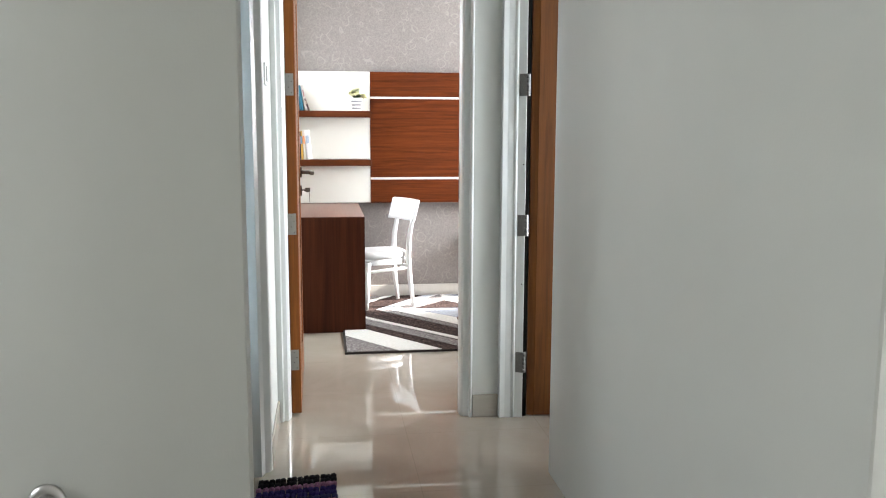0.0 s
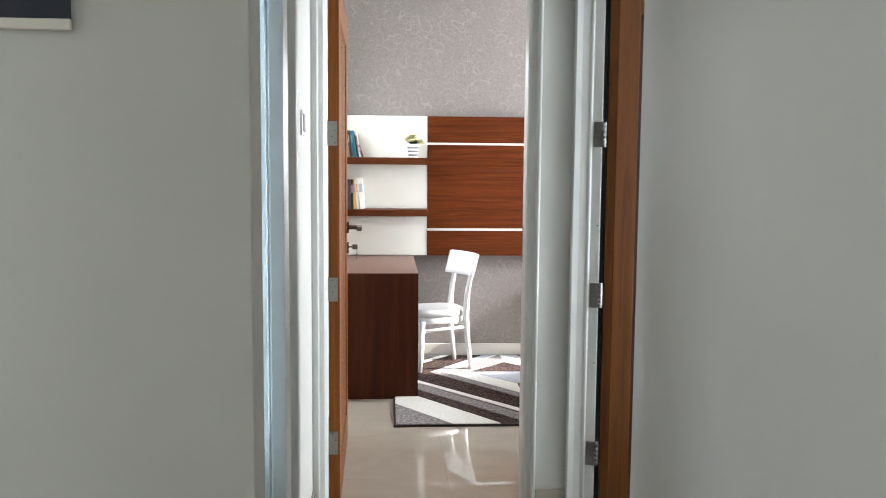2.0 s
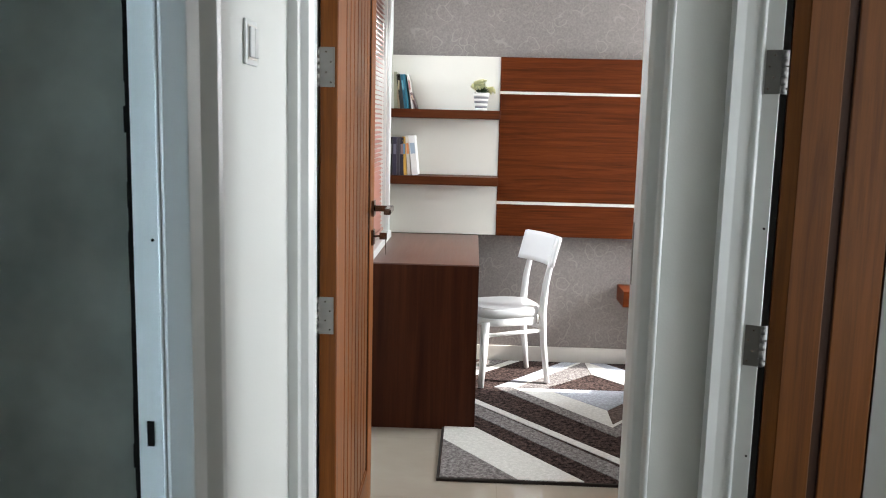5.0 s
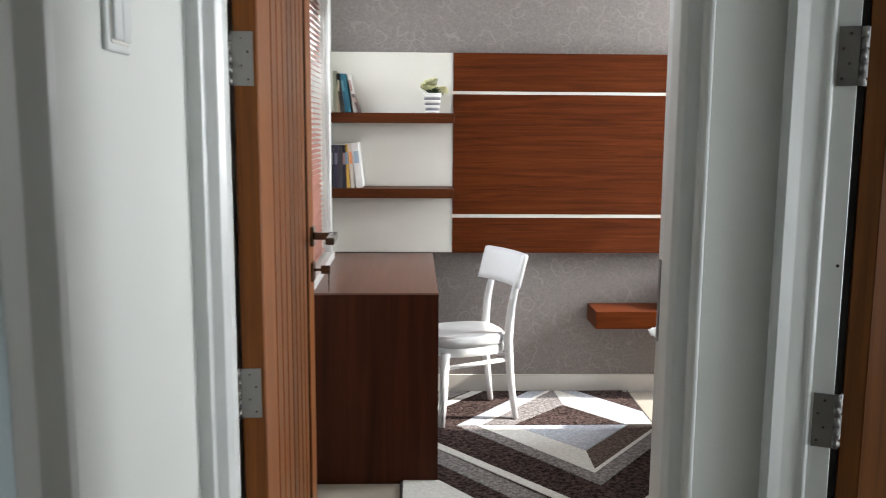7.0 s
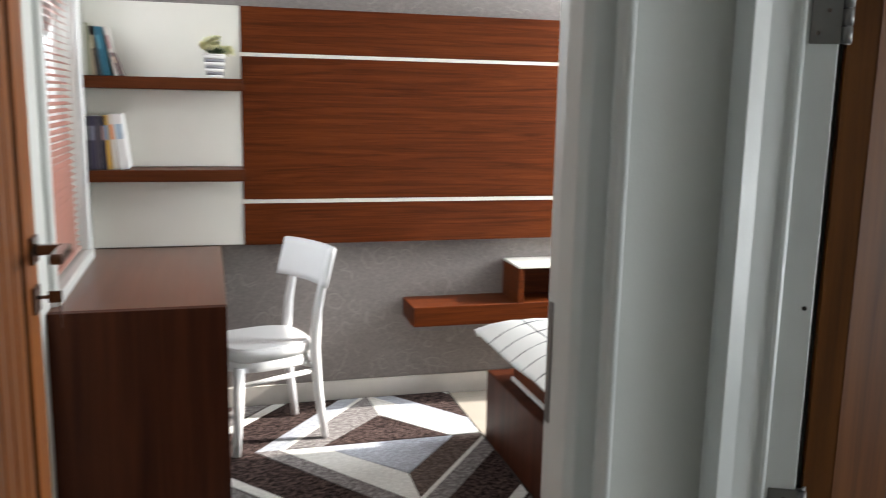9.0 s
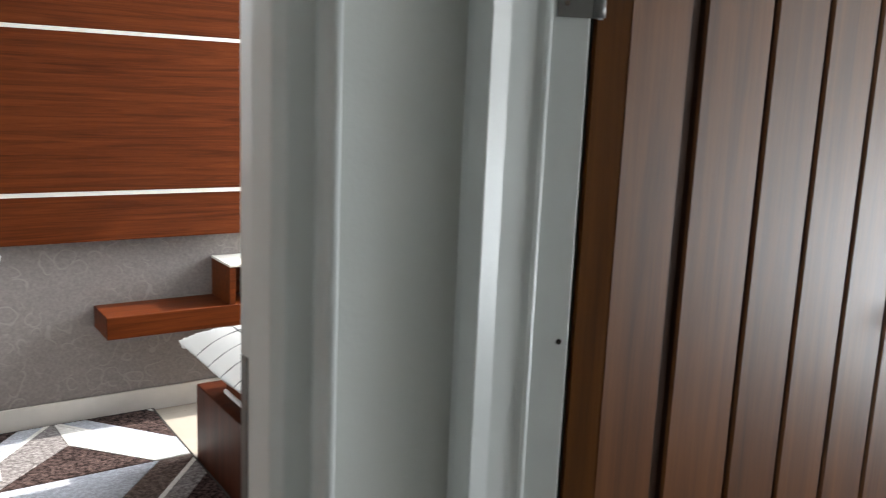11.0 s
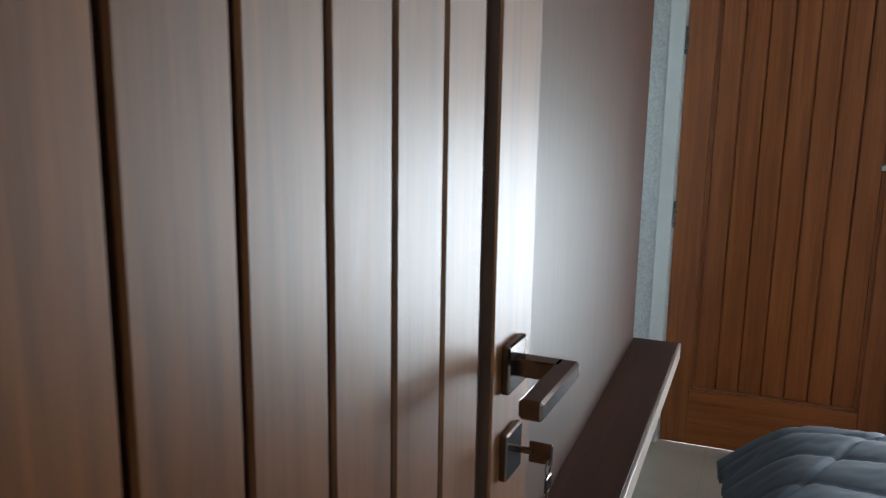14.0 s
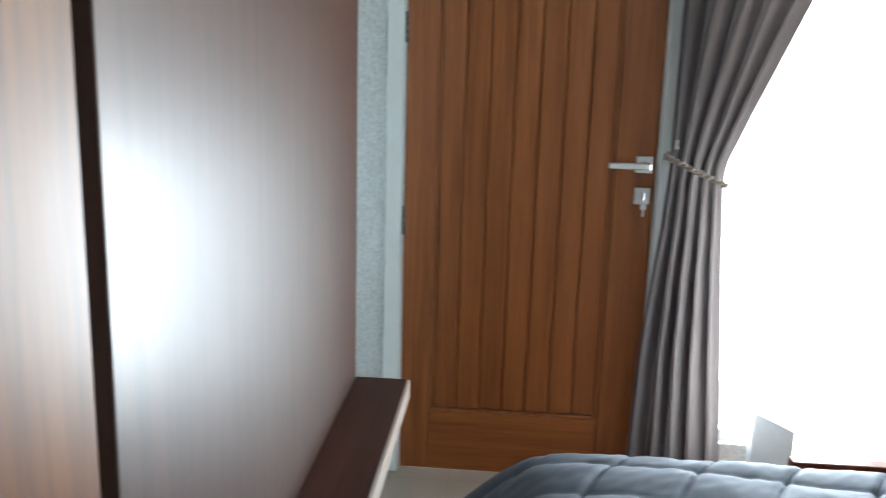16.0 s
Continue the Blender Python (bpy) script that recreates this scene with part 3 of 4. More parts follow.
def bath_mat():
    """A hand-knotted mat of coloured stripes with a tufted edge."""
    mt = thing("bath_mat", "knitted black, pink and blue striped mat outside the bathroom door", "mat")
    cols = [(0.012, 0.010, 0.014), (0.012, 0.010, 0.014), (0.30, 0.14, 0.24), (0.035, 0.022, 0.12), (0.035, 0.022, 0.12), (0.03, 0.03, 0.10), (0.30, 0.14, 0.24), (0.035, 0.022, 0.12), (0.012, 0.010, 0.014)]
    mats = {}
    y = -0.690
    for i, c in enumerate(cols):
        m = mats.setdefault(c, pile("mat_yarn", [v * 0.7 for v in c], [v * 1.5 for v in c]))
        bm = bmesh.new()
        for k in range(14):
            x = -0.085 + k * 0.0205
            r = bmesh.ops.create_icosphere(bm, subdivisions=1, radius=0.014)
            bmesh.ops.scale(bm, vec=(0.95, 1.5, 0.8), verts=r["verts"])
            bmesh.ops.translate(bm, vec=(x + random.uniform(-0.003, 0.003), y - 0.018 + (x - 0.05) * 0.13 + random.uniform(-0.004, 0.004), 0.0105), verts=r["verts"])
        part("stripe", bm, m, mt, smooth=True)
        y -= 0.036


bath_mat()

# ---------------------------------------------------------------- bedroom things
# wall panelling behind the desk
cl = thing("wall_cladding", "walnut boards with pale inlay strips fixed to the wall", "wall panel")
for z0, z1 in ((0.752, 0.930), (0.948, 1.540), (1.556, 1.740)):
    part("board", box(0.512, 2.9, 2.757, 2.829, z0, z1, 0.0015), PANELX, cl)
for z0, z1 in ((0.930, 0.948), (1.540, 1.556)):
    part("inlay_strip", box(0.512, 2.9, 2.760, 2.829, z0 + 0.0005, z1 - 0.0005), BOARD, cl, "pale inlay strip")
wbk = thing("white_back_panel", "matt white back panel of the desk shelving", "wall panel")
for z0, z1 in ((0.754, 1.0405), (1.0875, 1.3985), (1.4455, 1.740)):
    part("panel", box(-0.088, 0.510, 2.760, 2.829, z0, z1, 0.002), BOARD, wbk)
    part("edge_band", box(0.5105, 0.5118, 2.759, 2.829, z0, z1), GLOSS, wbk, "thin bright edge band")
for z in (1.422, 1.064):
    sh = thing("wall_shelf", "thick walnut shelf on the white panel with books on it" if z < 1.2 else "thick walnut shelf on the white panel with books and a plant", "shelf", "desk shelves")
    part("plank", box(-0.089, 0.512, 2.585, 2.759, z - 0.023, z + 0.023, 0.002), SHELFW, sh)

dk = thing("desk", "dark walnut desk with closed end panel beneath a wall shelf", "desk")
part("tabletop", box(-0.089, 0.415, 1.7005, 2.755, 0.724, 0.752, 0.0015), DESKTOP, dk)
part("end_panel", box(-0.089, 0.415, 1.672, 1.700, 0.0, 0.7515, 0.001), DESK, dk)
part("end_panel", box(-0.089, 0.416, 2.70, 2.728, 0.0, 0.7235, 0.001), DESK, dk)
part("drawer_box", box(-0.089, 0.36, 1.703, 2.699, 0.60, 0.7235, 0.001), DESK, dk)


def book(x, y, z, w, h, d, lean, color, stripe=None):
    b = tagged(new("book"), "", "book", "books on the shelves")
    m = plain("book_cover", color, 0.45, vary=0.05)
    cover = part("cover", box(0, w, 0, d, 0, h, 0.001), m, b)
    part("pages", box(0.002, w - 0.002, 0.003, d + 0.0008, 0.003, h + 0.0012), BOARD, b)
    if stripe:
        part("spine_label", box(w * 0.15, w * 0.85, -0.0012, 0.001, h * 0.55, h * 0.82), plain("label", stripe, 0.5), cover)
    b.matrix_world = pose(x, y, z, 0, lean, 0)
    return b


SHELF1, SHELF2 = 1.4455, 1.0875
tone_names = (("white", (0.62, 0.62, 0.58), None), ("olive grey", (0.30, 0.30, 0.22), None), ("tan", (0.38, 0.30, 0.20), (0.5, 0.45, 0.3)), ("black", (0.03, 0.03, 0.03), None), ("teal blue", (0.012, 0.12, 0.19), (0.10, 0.30, 0.38)), ("teal blue", (0.018, 0.15, 0.22), None))
x = -0.084
for nm, c, st in tone_names:
    w = 0.013 + 0.004 * (len(nm) % 3)
    tagged(book(x, 2.625, SHELF1, w, 0.195 - 0.012 * (len(nm) % 2), 0.13, -1 if x < -0.03 else -8, c, st), nm + " book standing on the upper shelf")
    x += w + 0.0015
tagged(book(x + 0.012, 2.622, SHELF1, 0.013, 0.185, 0.13, -10, (0.55, 0.53, 0.50), (0.3, 0.15, 0.15)), "cream paperback leaning on the upper shelf books")
tagged(book(x + 0.030, 2.620, SHELF1, 0.012, 0.09, 0.12, -20, (0.10, 0.06, 0.06), (0.5, 0.4, 0.3)), "small dark book leaning on the upper shelf")
x = -0.086
for nm, c, st in (("black", (0.02, 0.02, 0.025), (0.25, 0.25, 0.25)), ("dark violet", (0.045, 0.038, 0.075), (0.2, 0.2, 0.27)), ("dark grey", (0.06, 0.055, 0.07), None), ("black", (0.015, 0.015, 0.03), (0.3, 0.2, 0.2)), ("yellow", (0.60, 0.36, 0.06), (0.15, 0.3, 0.45))):
    w = 0.021 if nm in ("black", "dark violet") else 0.015
    tagged(book(x, 2.612, SHELF2, w, 0.205 if nm != "yellow" else 0.208, 0.14, 0 if x < -0.01 else -3, c, st), nm + " book standing upright on the lower shelf")
    x += w + 0.0015
tagged(book(x + 0.004, 2.612, SHELF2, 0.017, 0.212, 0.14, -4, (0.66, 0.62, 0.55), (0.75, 0.3, 0.12)), "cream and orange book on the lower shelf")
tagged(book(x + 0.028, 2.61, SHELF2, 0.034, 0.214, 0.14, -6, (0.74, 0.74, 0.73), (0.35, 0.45, 0.55)), "thick white book leaning at the end of the lower row")


def flower_pot():
    p = thing("flower_pot", "small white-flowered plant in a grey and white striped pot", "plant", at=pose(0.408, 2.665, SHELF1))
    POTW, POTG = plain("pot_white", (0.75, 0.74, 0.72), 0.35), plain("pot_grey", (0.20, 0.20, 0.215), 0.4)
    n = 7
    for k in range(n):
        z0, z1 = k * 0.0125, (k + 1) * 0.0125
        r0, r1 = 0.031 + 0.0115 * (k / n), 0.031 + 0.0115 * ((k + 1) / n)
        part("band", lathe([(r0, z0), (r1, z1)], 28), POTG if k % 2 else POTW, p, "grey band" if k % 2 else "white band", True)
    part("rim", lathe([(0.0425, 0.0875), (0.0445, 0.089), (0.0445, 0.0935), (0.040, 0.0945)], 28), POTW, p, smooth=True)
    LEAF = plain("leaf_green", (0.030, 0.060, 0.016), 0.5, vary=0.3, scale=40)
    PET = plain("petal_cream", (0.90, 0.88, 0.62), 0.6, vary=0.1, scale=50)
    rnd = random.Random(4)
    bm = bmesh.new()
    for _ in range(40):
        a, t, ln = rnd.uniform(0, math.tau), rnd.uniform(0.15, 1.3), rnd.uniform(0.028, 0.05)
        d = Vector((math.cos(a) * math.sin(t), math.sin(a) * math.sin(t), math.cos(t)))
        s = d.cross(Vector((0, 0, 1))).normalized() * ln * 0.16
        o = Vector((math.cos(a) * 0.012, math.sin(a) * 0.012, 0.088))
        v = [bm.verts.new(q) for q in (o, o + d * ln * 0.55 + s, o + d * ln, o + d * ln * 0.55 - s)]
        bm.faces.new(v)
    bmesh.ops.solidify(bm, geom=list(bm.faces), thickness=0.0008)
    part("foliage", bm, LEAF, p, "narrow green leaves")
    for k in range(38):
        a, t, ln = k * 2.4, 0.06 + 1.25 * ((k * 0.618) % 1), rnd.uniform(0.036, 0.066)
        d = Vector((math.cos(a) * math.sin(t), math.sin(a) * math.sin(t), math.cos(t)))
        c = Vector((0, 0, 0.084)) + d * ln + d * 0.012
        u = d.cross(Vector((0.3, 0.2, 1))).normalized()
        w = d.cross(u)
        bm = bmesh.new()
        for i in range(6):
            e = u * math.cos(i * math.tau / 6) + w * math.sin(i * math.tau / 6)
            g = d.cross(e)
            bm.faces.new([bm.verts.new(q) for q in (c, c + e * 0.011 + g * 0.010 + d * 0.004, c + e * 0.021 + d * 0.006, c + e * 0.011 - g * 0.010 + d * 0.004)])
        bmesh.ops.solidify(bm, geom=list(bm.faces), thickness=0.0007)
        part("flower", bm, PET, p, "cream flower")


flower_pot()


def round_sides(ob):
    """Smooth shading on the upright faces of a flat-topped part."""
    for f in ob.data.polygons:
        f.use_smooth = abs(f.normal.z) < 0.5
    return ob


def chair():
    """A white bentwood-style chair: round-edged seat, ring of aprons, splayed legs and a curved top rail."""
    c = thing("chair", "white lacquered wooden chair drawn up to the desk", "chair")
    # local: x to the right of the sitter's back view, y ahead; seat centre at the origin of the plan
    seat = []
    for k in range(40):
        a = k * math.tau / 40
        cx, sy = math.cos(a), math.sin(a)
        e = 0.62
        seat.append((0.205 * math.copysign(abs(cx) ** e, cx) * (0.92 - 0.06 * (sy < 0) * abs(sy)), 0.205 * math.copysign(abs(sy) ** e, sy)))
    bm = prism(seat, 0.395, 0.452)
    bmesh.ops.bevel(bm, geom=[e for e in bm.edges if abs(e.verts[0].co.z - e.verts[1].co.z) < 1e-4], offset=0.008, segments=2, affect="EDGES")
    seat_part = round_sides(part("seat", bm, CHAIRW, c))
    inner = [(x * 0.985, y * 0.985) for x, y in seat]
    round_sides(part("apron", prism(inner, 0.352, 0.3948, 0.003), CHAIRW, seat_part))
    for sx in (-1, 1):
        part("leg", tube([(sx * 0.158, 0.168, 0.374), (sx * 0.170, 0.180, 0.18), (sx * 0.180, 0.195, 0.008)], [0.027, 0.024, 0.019], 8), CHAIRW, c, smooth=True)
        post = [(sx * 0.172, -0.235, 0.008), (sx * 0.166, -0.205, 0.22), (sx * 0.162, -0.190, 0.42), (sx * 0.162, -0.205, 0.58), (sx * 0.164, -0.240, 0.74), (sx * 0.165, -0.268, 0.842)]
        part("back_post", tube(post, [0.020, 0.026, 0.030, 0.026, 0.021, 0.017], 8, 0.8), CHAIRW, c, smooth=True)
        part("stretcher", tube([(sx * 0.166, -0.196, 0.318), (sx * 0.168, 0.176, 0.300)], 0.012, 8), CHAIRW, c, smooth=True)
    part("stretcher", tube([(-0.163, -0.192, 0.335), (0, -0.110, 0.338), (0.163, -0.192, 0.325)], 0.012, 8), CHAIRW, c, smooth=True)

    def rail(u, v):
        x = (u - 0.5) * 0.41
        bow = -0.018 * (1 - (2 * u - 1) ** 2) + 0.058 * u * u - 0.012
        z = 0.680 + v * 0.163 + (0.006 if 0.02 < u < 0.98 else 0) * (v > 0.5)
        return (x, -0.222 - v * 0.046 + bow, z)
    part("top_rail", surface(18, 6, rail, 0.022), CHAIRW, c)
    return c


ch = chair()
ch.matrix_world = pose(0.560, 2.452, 0.012, 0, 0, 108) @ Matrix.Diagonal((0.87, 0.87, 0.928, 1))


def rug():
    """Nested diamonds round one centre, with chevrons inside and stripes outside, clipped by the rug's edge."""
    r = thing("rug", "brown, grey and cream rug with an angular diamond pattern", "rug")
    X0, X1, Y0, Y1 = 0.276, 1.436, 1.114, 2.800
    CX, CY = 1.046, 2.284
    part("ground_weave", box(X0, X1, Y0, Y1, 0.001, 0.0120), PILEB, r, "brown pile ground")
    bm = bmesh.new()
    for a in ((X0 - 0.008, X0, Y0 - 0.008, Y1 + 0.008), (X1, X1 + 0.008, Y0 - 0.008, Y1 + 0.008), (X0, X1, Y0 - 0.008, Y0), (X0, X1, Y1, Y1 + 0.008)):
        boxm(bm, *a, 0.0005, 0.0125)
    part("binding", bm, BIND, r, "dark bound edge")

    def clip(pts):
        for axis, lim, keep in ((0, X0 + 0.004, 1), (0, X1 - 0.002, -1), (1, Y0 + 0.003, 1), (1, Y1 - 0.003, -1)):
            out = []
            for p, q in zip(pts, pts[1:] + pts[:1]):
                a, b = (p[axis] - lim) * keep, (q[axis] - lim) * keep
                if a >= 0:
                    out.append(p)
                if (a > 0 > b) or (a < 0 < b):
                    f = a / (a - b)
                    out.append((p[0] + (q[0] - p[0]) * f, p[1] + (q[1] - p[1]) * f))
            pts = out
            if len(pts) < 3:
                return []
        return pts

    def patch(name, pts, m, lab="", lift=0.0):
        pts = clip([(CX + x, CY + y) for x, y in pts])
        if pts:
            part(name, prism(pts, 0.0112, 0.0150 + lift), m, r, lab)

    def ring(sx, sy, w0, w1, slope, m, name, lab, lift=0.0):
        """One quarter of a diamond band between half-widths w0 and w1."""
        patch(name, [(sx * w0, 0), (sx * w1, 0), (0, sy * w1 * slope), (0, sy * w0 * slope)], m, lab, lift)
    IN, OUT = 0.414, 0.528
    for sx in (-1, 1):
        ring(sx, 1, IN + 0.022, OUT, 1.27, PILEW, "band", "pale grey band, lightened for sun")
        ring(sx, -1, IN + 0.022, OUT, 1.27, PILEG, "band", "grey band")
        for sy in (-1, 1):
            ring(sx, sy, IN, IN + 0.0215, 1.27, PILEC, "line", "cream line", 0.001)
    # inside the diamond: light and dark chevrons either side of the middle line
    patch("chevron", [(0.008, 0.528), (0.018, 0.290), (0.262, 0.004), (0.420, 0.004)], PILEC, "cream chevron")
    patch("chevron", [(0.004, 0.528), (0.014, 0.290), (-0.266, 0.004), (-0.420, 0.004)], PILEG, "grey chevron")
    patch("chevron", [(-0.420, -0.002), (-0.272, -0.002), (0.012, -0.317), (0.008, -0.530)], PILEC, "cream chevron")
    patch("wedge", [(-0.268, -0.002), (0.270, -0.002), (0.014, -0.313)], PILEW, "pale blue-grey wedge, lightened for sun")
    patch("chevron", [(0.274, -0.002), (0.420, -0.002), (0.010, -0.530), (0.014, -0.317)], PILED, "brown-grey chevron")
    # stripes that run round outside the diamond
    for sx in (-1, 1):
        for sy in (-1, 1):
            ring(sx, sy, 0.800, 0.858, 1.19, PILEC, "stripe", "cream stripe")
            ring(sx, sy, 0.859, 0.986, 1.24, PILEG, "stripe", "grey stripe")
    patch("corner", [(-0.774, -0.418), (-0.595, -0.653), (-0.205, -1.165), (-0.205, -1.20), (-0.462, -1.165), (-0.774, -0.753)], PILEC, "cream corner triangle")
    patch("corner", [(-0.774, -0.757), (-0.466, -1.165), (-0.466, -1.2), (-0.774, -1.2)], PILEG, "grey corner triangle")


rug()

# floating bedside shelf with an open box on it
ns = thing("bedside_shelf", "walnut bedside ledge with an open box compartment and a white top", "shelf")
part("ledge", box(1.223, 2.6, 2.610, 2.829, 0.391, 0.479, 0.002), PANELX, ns)
bm = box(1.708, 1.733, 2.612, 2.829, 0.4795, 0.637, 0.001)
boxm(bm, 2.072, 2.097, 2.612, 2.829, 0.4795, 0.637, 0.001)
boxm(bm, 1.733, 2.072, 2.80, 2.829, 0.4795, 0.637)
cubby = part("box", bm, PANELX, ns, "open box compartment")
part("box_top", box(1.706, 2.099, 2.607, 2.829, 0.6375, 0.648, 0.001), BOARD, cubby, "white top board")

bd = thing("bed", "low walnut bed with a white quilted cover", "bed")
part("base", box(1.448, 2.40, 0.45, 2.250, 0.0, 0.297, 0.003), DESK, bd)
part("mattress_strip", box(1.499, 2.38, 0.50, 2.11, 0.2975, 0.314, 0.003), QUILT, bd, "strip of white underblanket")
part("platform", box(1.505, 2.38, 0.50, 2.10, 0.3145, 0.485, 0.003), PANELX, bd)


def quilt(u, v):
    x = 1.352 + u * 1.03
    y = 0.40 + v * 1.74
    eu, ev = min(u, 1 - u) * 1.03, min(v, 1 - v) * 1.74
    drop = 0.090 * math.exp(-min(eu, ev) / 0.10)
    pu, pv = math.sin(math.pi * x / 0.115), math.sin(math.pi * y / 0.115)
    puff = 0.006 * (abs(pu) * abs(pv)) ** 0.4
    return (x, y, 0.590 - drop + puff + 0.008 * noise.noise((x * 4, y * 4, 0)))


cover = part("quilt", surface(70, 120, quilt, 0.03), QUILT, bd, "white quilted cover")
bm = bmesh.new()
for i in range(1, 8):
    bm2 = tube([Vector(quilt((0.115 * (i + 12) - 1.352) / 1.03, k / 60)) + Vector((0, 0, 0.002)) for k in range(61)], 0.0022, 5)
    tmp = bpy.data.meshes.new("t")
    bm2.to_mesh(tmp)
    bm2.free()
    bm.from_mesh(tmp)
    bpy.data.meshes.remove(tmp)
for i in range(1, 15):
    bm2 = tube([Vector(quilt(k / 40, (0.115 * (i + 3) - 0.40) / 1.74)) + Vector((0, 0, 0.002)) for k in range(41)], 0.0022, 5)
    tmp = bpy.data.meshes.new("t")
    bm2.to_mesh(tmp)
    bm2.free()
    bm.from_mesh(tmp)
    bpy.data.meshes.remove(tmp)
part("quilt_seams", bm, SEAMC, cover, "grey quilting lines")

# window with rust-coloured venetian blind over the desk
win = tagged(new("window_1"), "white framed window behind a rust venetian blind", "", "", "structure")
for a in ((1.80, 1.845, 0.79, 2.2), (2.475, 2.52, 0.79, 2.2), (1.845, 2.475, 0.79, 0.835), (1.845, 2.475, 2.155, 2.2)):
    part("window_frame", box(-0.20, -0.150, *a, 0.003), GLOSS, win)
gp = part("pane", box(-0.180, -0.174, 1.845, 2.475, 0.835, 2.155), glass_m, win)
gp.visible_shadow = False
for a in ((1.755, 1.80, 0.752, 2.245), (2.52, 2.565, 0.752, 2.245), (1.80, 2.52, 2.2, 2.245)):
    part("casing", box(-0.0895, -0.070, *a, 0.003), GLOSS, win)
part("window_sill", box(-0.15, -0.060, 1.757, 2.563, 0.7535, 0.79, 0.003), GLOSS, win)
vb = thing("venetian_blind", "rust-brown venetian blind, slats half closed", "blind")
part("head_rail", box(-0.135, -0.095, 1.81, 2.51, 2.15, 2.195, 0.003), BLIND, vb)
sl = mesh("slat", box(-0.0125, 0.0125, 1.815, 2.505, -0.0012, 0.0012, 0.0005), BLIND)
for k in range(56):
    s = new("slat", sl)
    s.parent = vb
    s.matrix_basis = pose(-0.115, 0, 0.83 + k * 0.0233, 0, 22, 0)
part("bottom_rail", box(-0.130, -0.100, 1.815, 2.505, 0.797, 0.813, 0.002), BLIND, vb)
for y in (1.93, 2.39):
    part("cord", tube([(-0.098, y, 0.80), (-0.098, y, 2.16)], 0.0014, 6), BOARD, vb)
part("pull_cord", tube([(-0.088, 2.47, 0.96), (-0.090, 2.47, 2.15)], 0.0018, 6), BOARD, vb)

# window out of sight in the same room
win2 = tagged(new("window_2"), "plain white framed window", "", "", "structure")
for a in ((1.86, 1.89, 0.85, 2.2), (2.53, 2.56, 0.85, 2.2), (1.89, 2.53, 0.85, 0.88), (1.89, 2.53, 2.17, 2.2)):
    part("window_frame", box(3.33, 3.39, *a, 0.003), GLOSS, win2)

# ---------------------------------------------------------------- second bedroom things
wp = thing("panelled_cupboard", "tall dark walnut panel with a satin sheen along the wall", "wardrobe")
part("front_panel", box(2.07, 3.230, -0.079, -0.061, 0.0, 2.5, 0.0015), DARKP, wp)
part("side_panel", box(2.07, 2.0895, -0.0605, 0.119, 0.0, 2.5, 0.0015), DARKP, wp)
part("side_panel", box(3.2105, 3.230, -0.0605, 0.119, 0.0, 2.5, 0.0015), DARKP, wp)
part("top_panel", box(2.09, 3.210, -0.0605, 0.119, 2.48, 2.5, 0.001), DARKP, wp)
ls = thing("low_shelf", "long dark walnut ledge with a paler front edge", "shelf")
part("plank", box(2.07, 3.235, -0.196, -0.0795, 0.650, 0.691, 0.001), DARKS, ls)
part("front_edge", box(2.07, 3.235, -0.203, -0.1965, 0.648, 0.690, 0.001), plain("pale_edge_band", (0.42, 0.34, 0.29), 0.35), ls, "paler edge band")


def duvet(u, v):
    x = 2.15 + u * 1.33
    y = -0.42 - v * 1.9
    ev = v * 1.9
    eu = (1 - u) * 1.33
    z = 0.462 - 0.11 * math.exp(-ev / 0.045) - 0.10 * math.exp(-eu / 0.05) - 0.03 * math.exp(-u * 1.33 / 0.1)
    fold = 0.017 * abs(math.sin(math.pi * (x + 0.05 * math.sin(y * 3.0)) / 0.165)) ** 0.5
    fold += 0.009 * noise.noise((x * 4 + y * 2, y * 3, 2)) + 0.005 * noise.noise((x * 12, y * 9 + x * 6, 5)) + 0.003 * noise.noise((x * 34 + y * 20, y * 26, 7))
    seam = (y + 0.62 * x + 0.02 * math.sin(x * 9)) / 0.21 % 1.0 - 0.5
    fold -= 0.014 * math.exp(-(seam * 0.21 / 0.007) ** 2)
    y += 0.10 * math.exp(-ev / 0.03) * (0.25 + 0.75 * u) + 0.02 * noise.noise((x * 6, 0, 1)) * math.exp(-ev / 0.06)
    z -= 0.05 * math.exp(-ev / 0.03) * u
    return (x, y, z + fold)


b2 = thing("bed", "bed with a dark slate-blue quilted duvet and walnut frame", "bed")
part("duvet", surface(170, 210, duvet, 0.025), DUVET, b2, "dark slate-blue duvet")
part("base", box(2.22, 3.40, -2.4, -0.50, 0.0, 0.33, 0.004), DESK, b2)
part("side_rail", box(3.49, 3.53, -2.4, -1.16, 0.0, 0.425, 0.003), PANELX, b2)

win3 = tagged(new("window_3"), "tall bright window with white frame beside the door", "", "", "structure")
for a in ((-1.06, -1.02, 0.16, 2.3), (-2.45, -2.41, 0.16, 2.3), (-2.41, -1.06, 0.16, 0.20), (-2.41, -1.06, 2.26, 2.3), (-1.75, -1.71, 0.20, 2.26)):
    part("window_frame", box(4.20, 4.25, *a, 0.003), GLOSS, win3)
bs = thing("window_bench", "low white bench under the window with a grey end", "bench")
part("top", box(3.95, 4.165, -2.45, -1.335, 0.155, 0.225, 0.003), GLOSS, bs)
part("end", prism([(3.97, -1.334), (4.165, -1.334), (4.165, -1.25), (4.12, -1.25)], 0.0, 0.30, 0.002), plain("grey_board", (0.35, 0.36, 0.36), 0.6), bs, "grey end board")
part("front", box(3.97, 4.165, -2.44, -1.336, 0.0, 0.1545, 0.002), PANELX, bs, "walnut front")


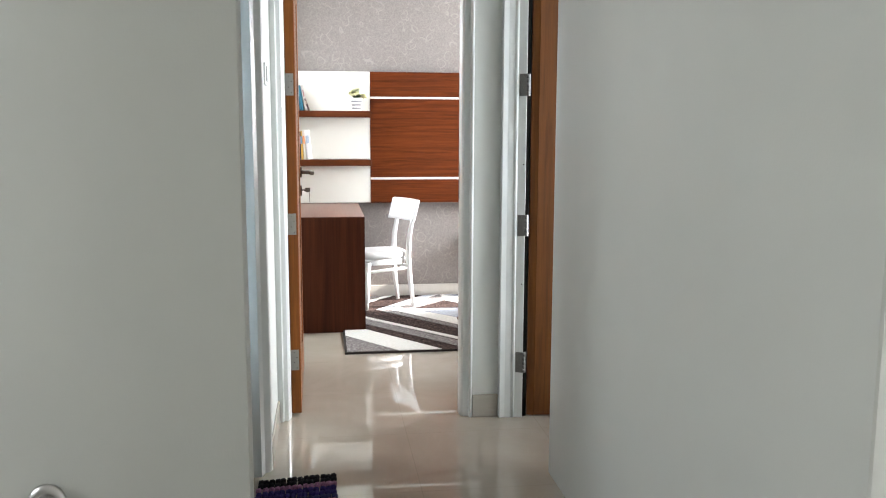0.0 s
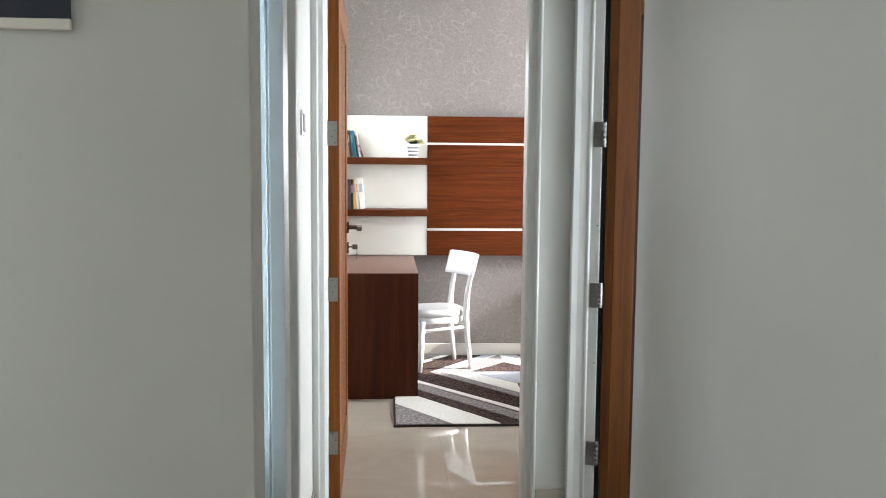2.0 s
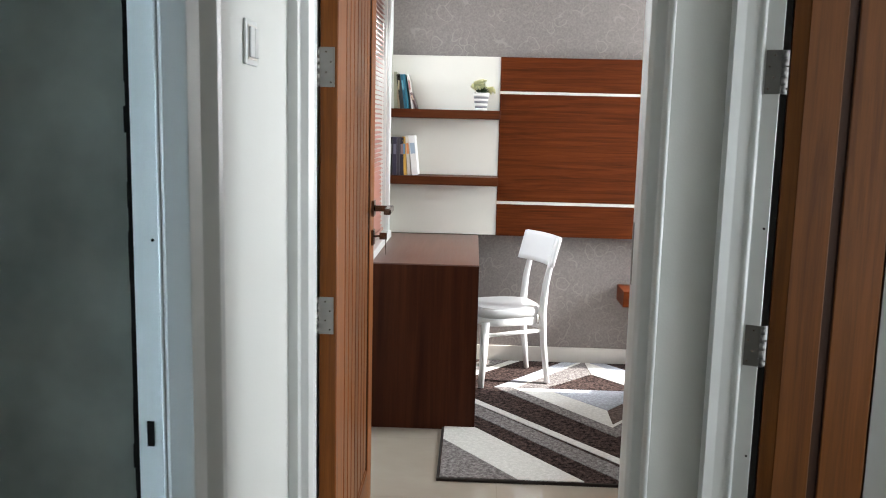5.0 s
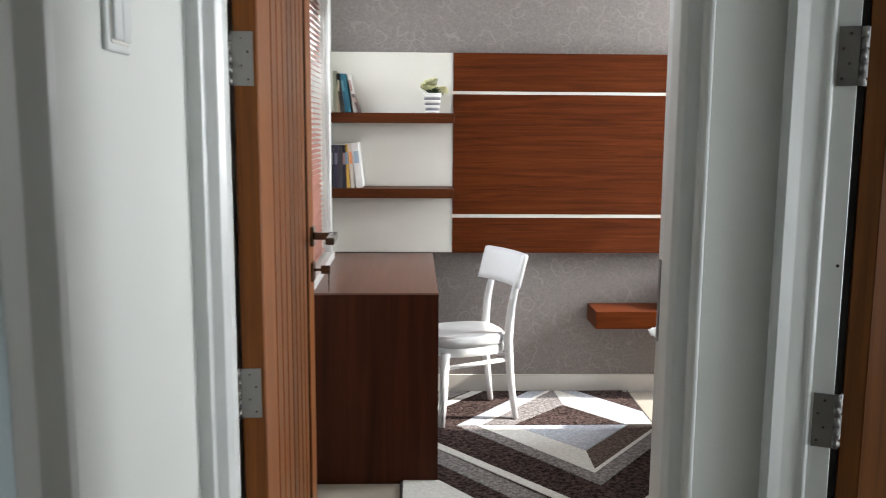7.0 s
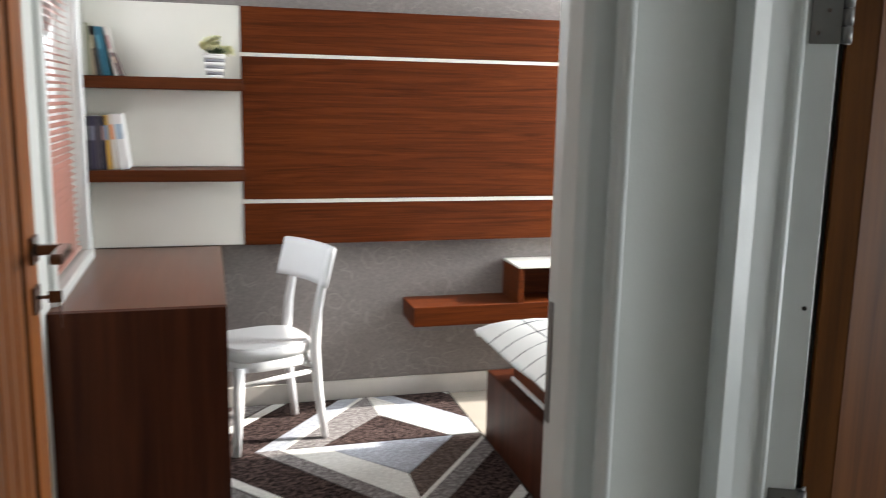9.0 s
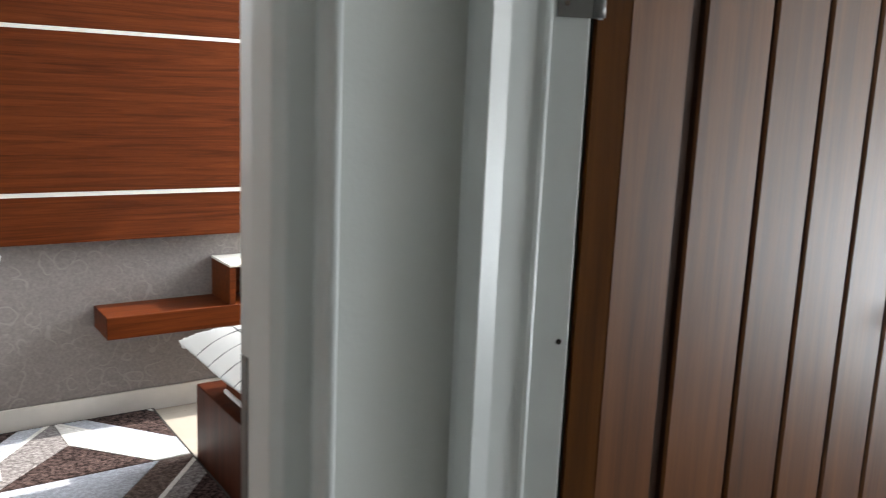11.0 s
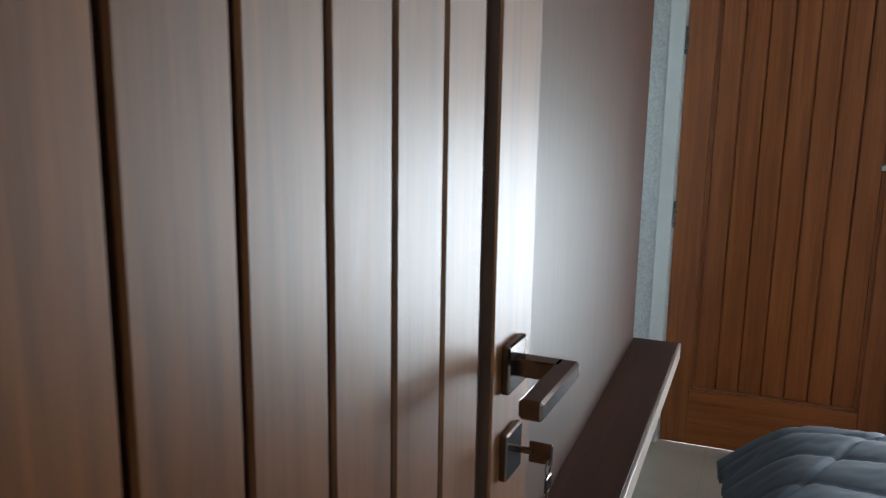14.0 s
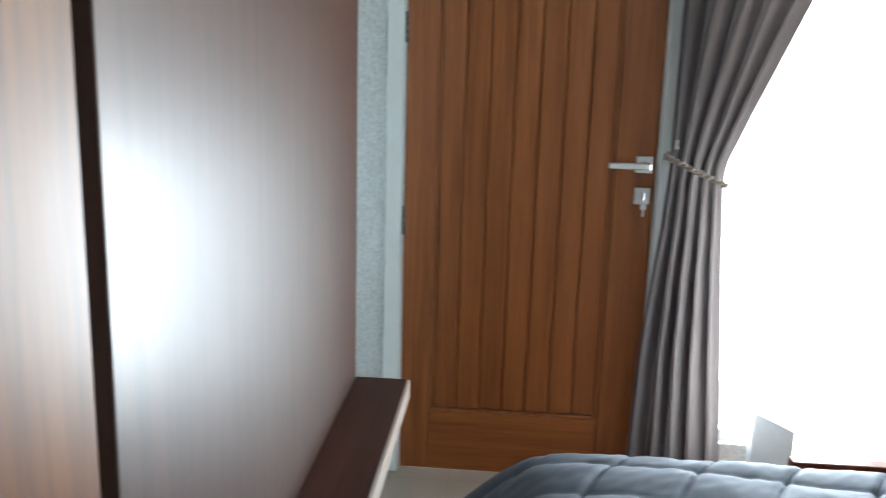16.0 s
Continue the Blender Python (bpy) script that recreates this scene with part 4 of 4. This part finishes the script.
def curtain():
    c = thing("curtain", "taupe satin curtain gathered by a twisted cord tie-back", "curtain")

    def fall(u, v):
        z = 0.03 + (1 - v) * 2.40
        def mixz(table):
            return float(np.interp(z, [p[0] for p in table], [p[1] for p in table]))
        l = mixz(((0.03, -0.835), (0.5, -0.856), (0.9, -0.891), (1.10, -0.903), (1.33, -0.902), (1.6, -0.900), (2.43, -0.90)))
        r = mixz(((0.03, -1.135), (0.2, -1.122), (0.5, -1.094), (0.8, -1.068), (1.06, -1.052), (1.12, -1.058), (1.27, -1.118), (1.6, -1.260), (2.0, -1.46), (2.43, -1.70)))
        amp = 0.040 * min(1.0, 0.45 + abs(z - 1.06) * 1.2)
        ph = u * math.tau * 4.5
        y = l + (r - l) * u
        x = 4.055 + amp * math.sin(ph + 0.5 * math.sin(z * 2)) + 0.004 * math.sin(ph * 2.3 + z * 3)
        return (x, y + 0.006 * math.cos(ph), z)
    fabric = part("fabric", surface(150, 70, fall), CURT, c)
    hem = fabric.modifiers.new("thickness", "SOLIDIFY")
    hem.thickness = 0.002
    for k, s in enumerate((0.0, 0.5)):
        pts = []
        for i in range(50):
            t = i / 49
            a = t * 34 + s * math.tau
            pts.append((4.000 - 0.018 * math.sin(t * math.pi) + 0.006 * math.sin(a), -0.868 - 0.192 * t, 1.140 - 0.082 * t + 0.006 * math.cos(a)))
        part("tie_back", tube(pts, 0.005, 6), CORD, c, "twisted cord tie-back")
    part("hook", tube([(4.138, -0.905, 1.14), (4.05, -0.905, 1.14), (4.02, -0.905, 1.165), (4.03, -0.905, 1.185)], 0.007, 8), NICKEL, c, "metal tie-back hook")
    part("rod", tube([(4.06, -0.86, 2.44), (4.06, -2.48, 2.44)], 0.012, 10), NICKEL, c)


curtain()

# added glowing sheet that stands in for bright outdoors behind the tall window
setting("backdrop", box(5.25, 5.35, -9.0, 0.3, -0.15, 3.4), glow_m, "glowing white sheet added for the bright outdoors")
setting("ground", box(4.3, 30.0, -20.0, 20.0, -0.7, -0.2), plain("garden_paving", (0.45, 0.44, 0.41), 0.8, vary=0.15), "pale paving outside")
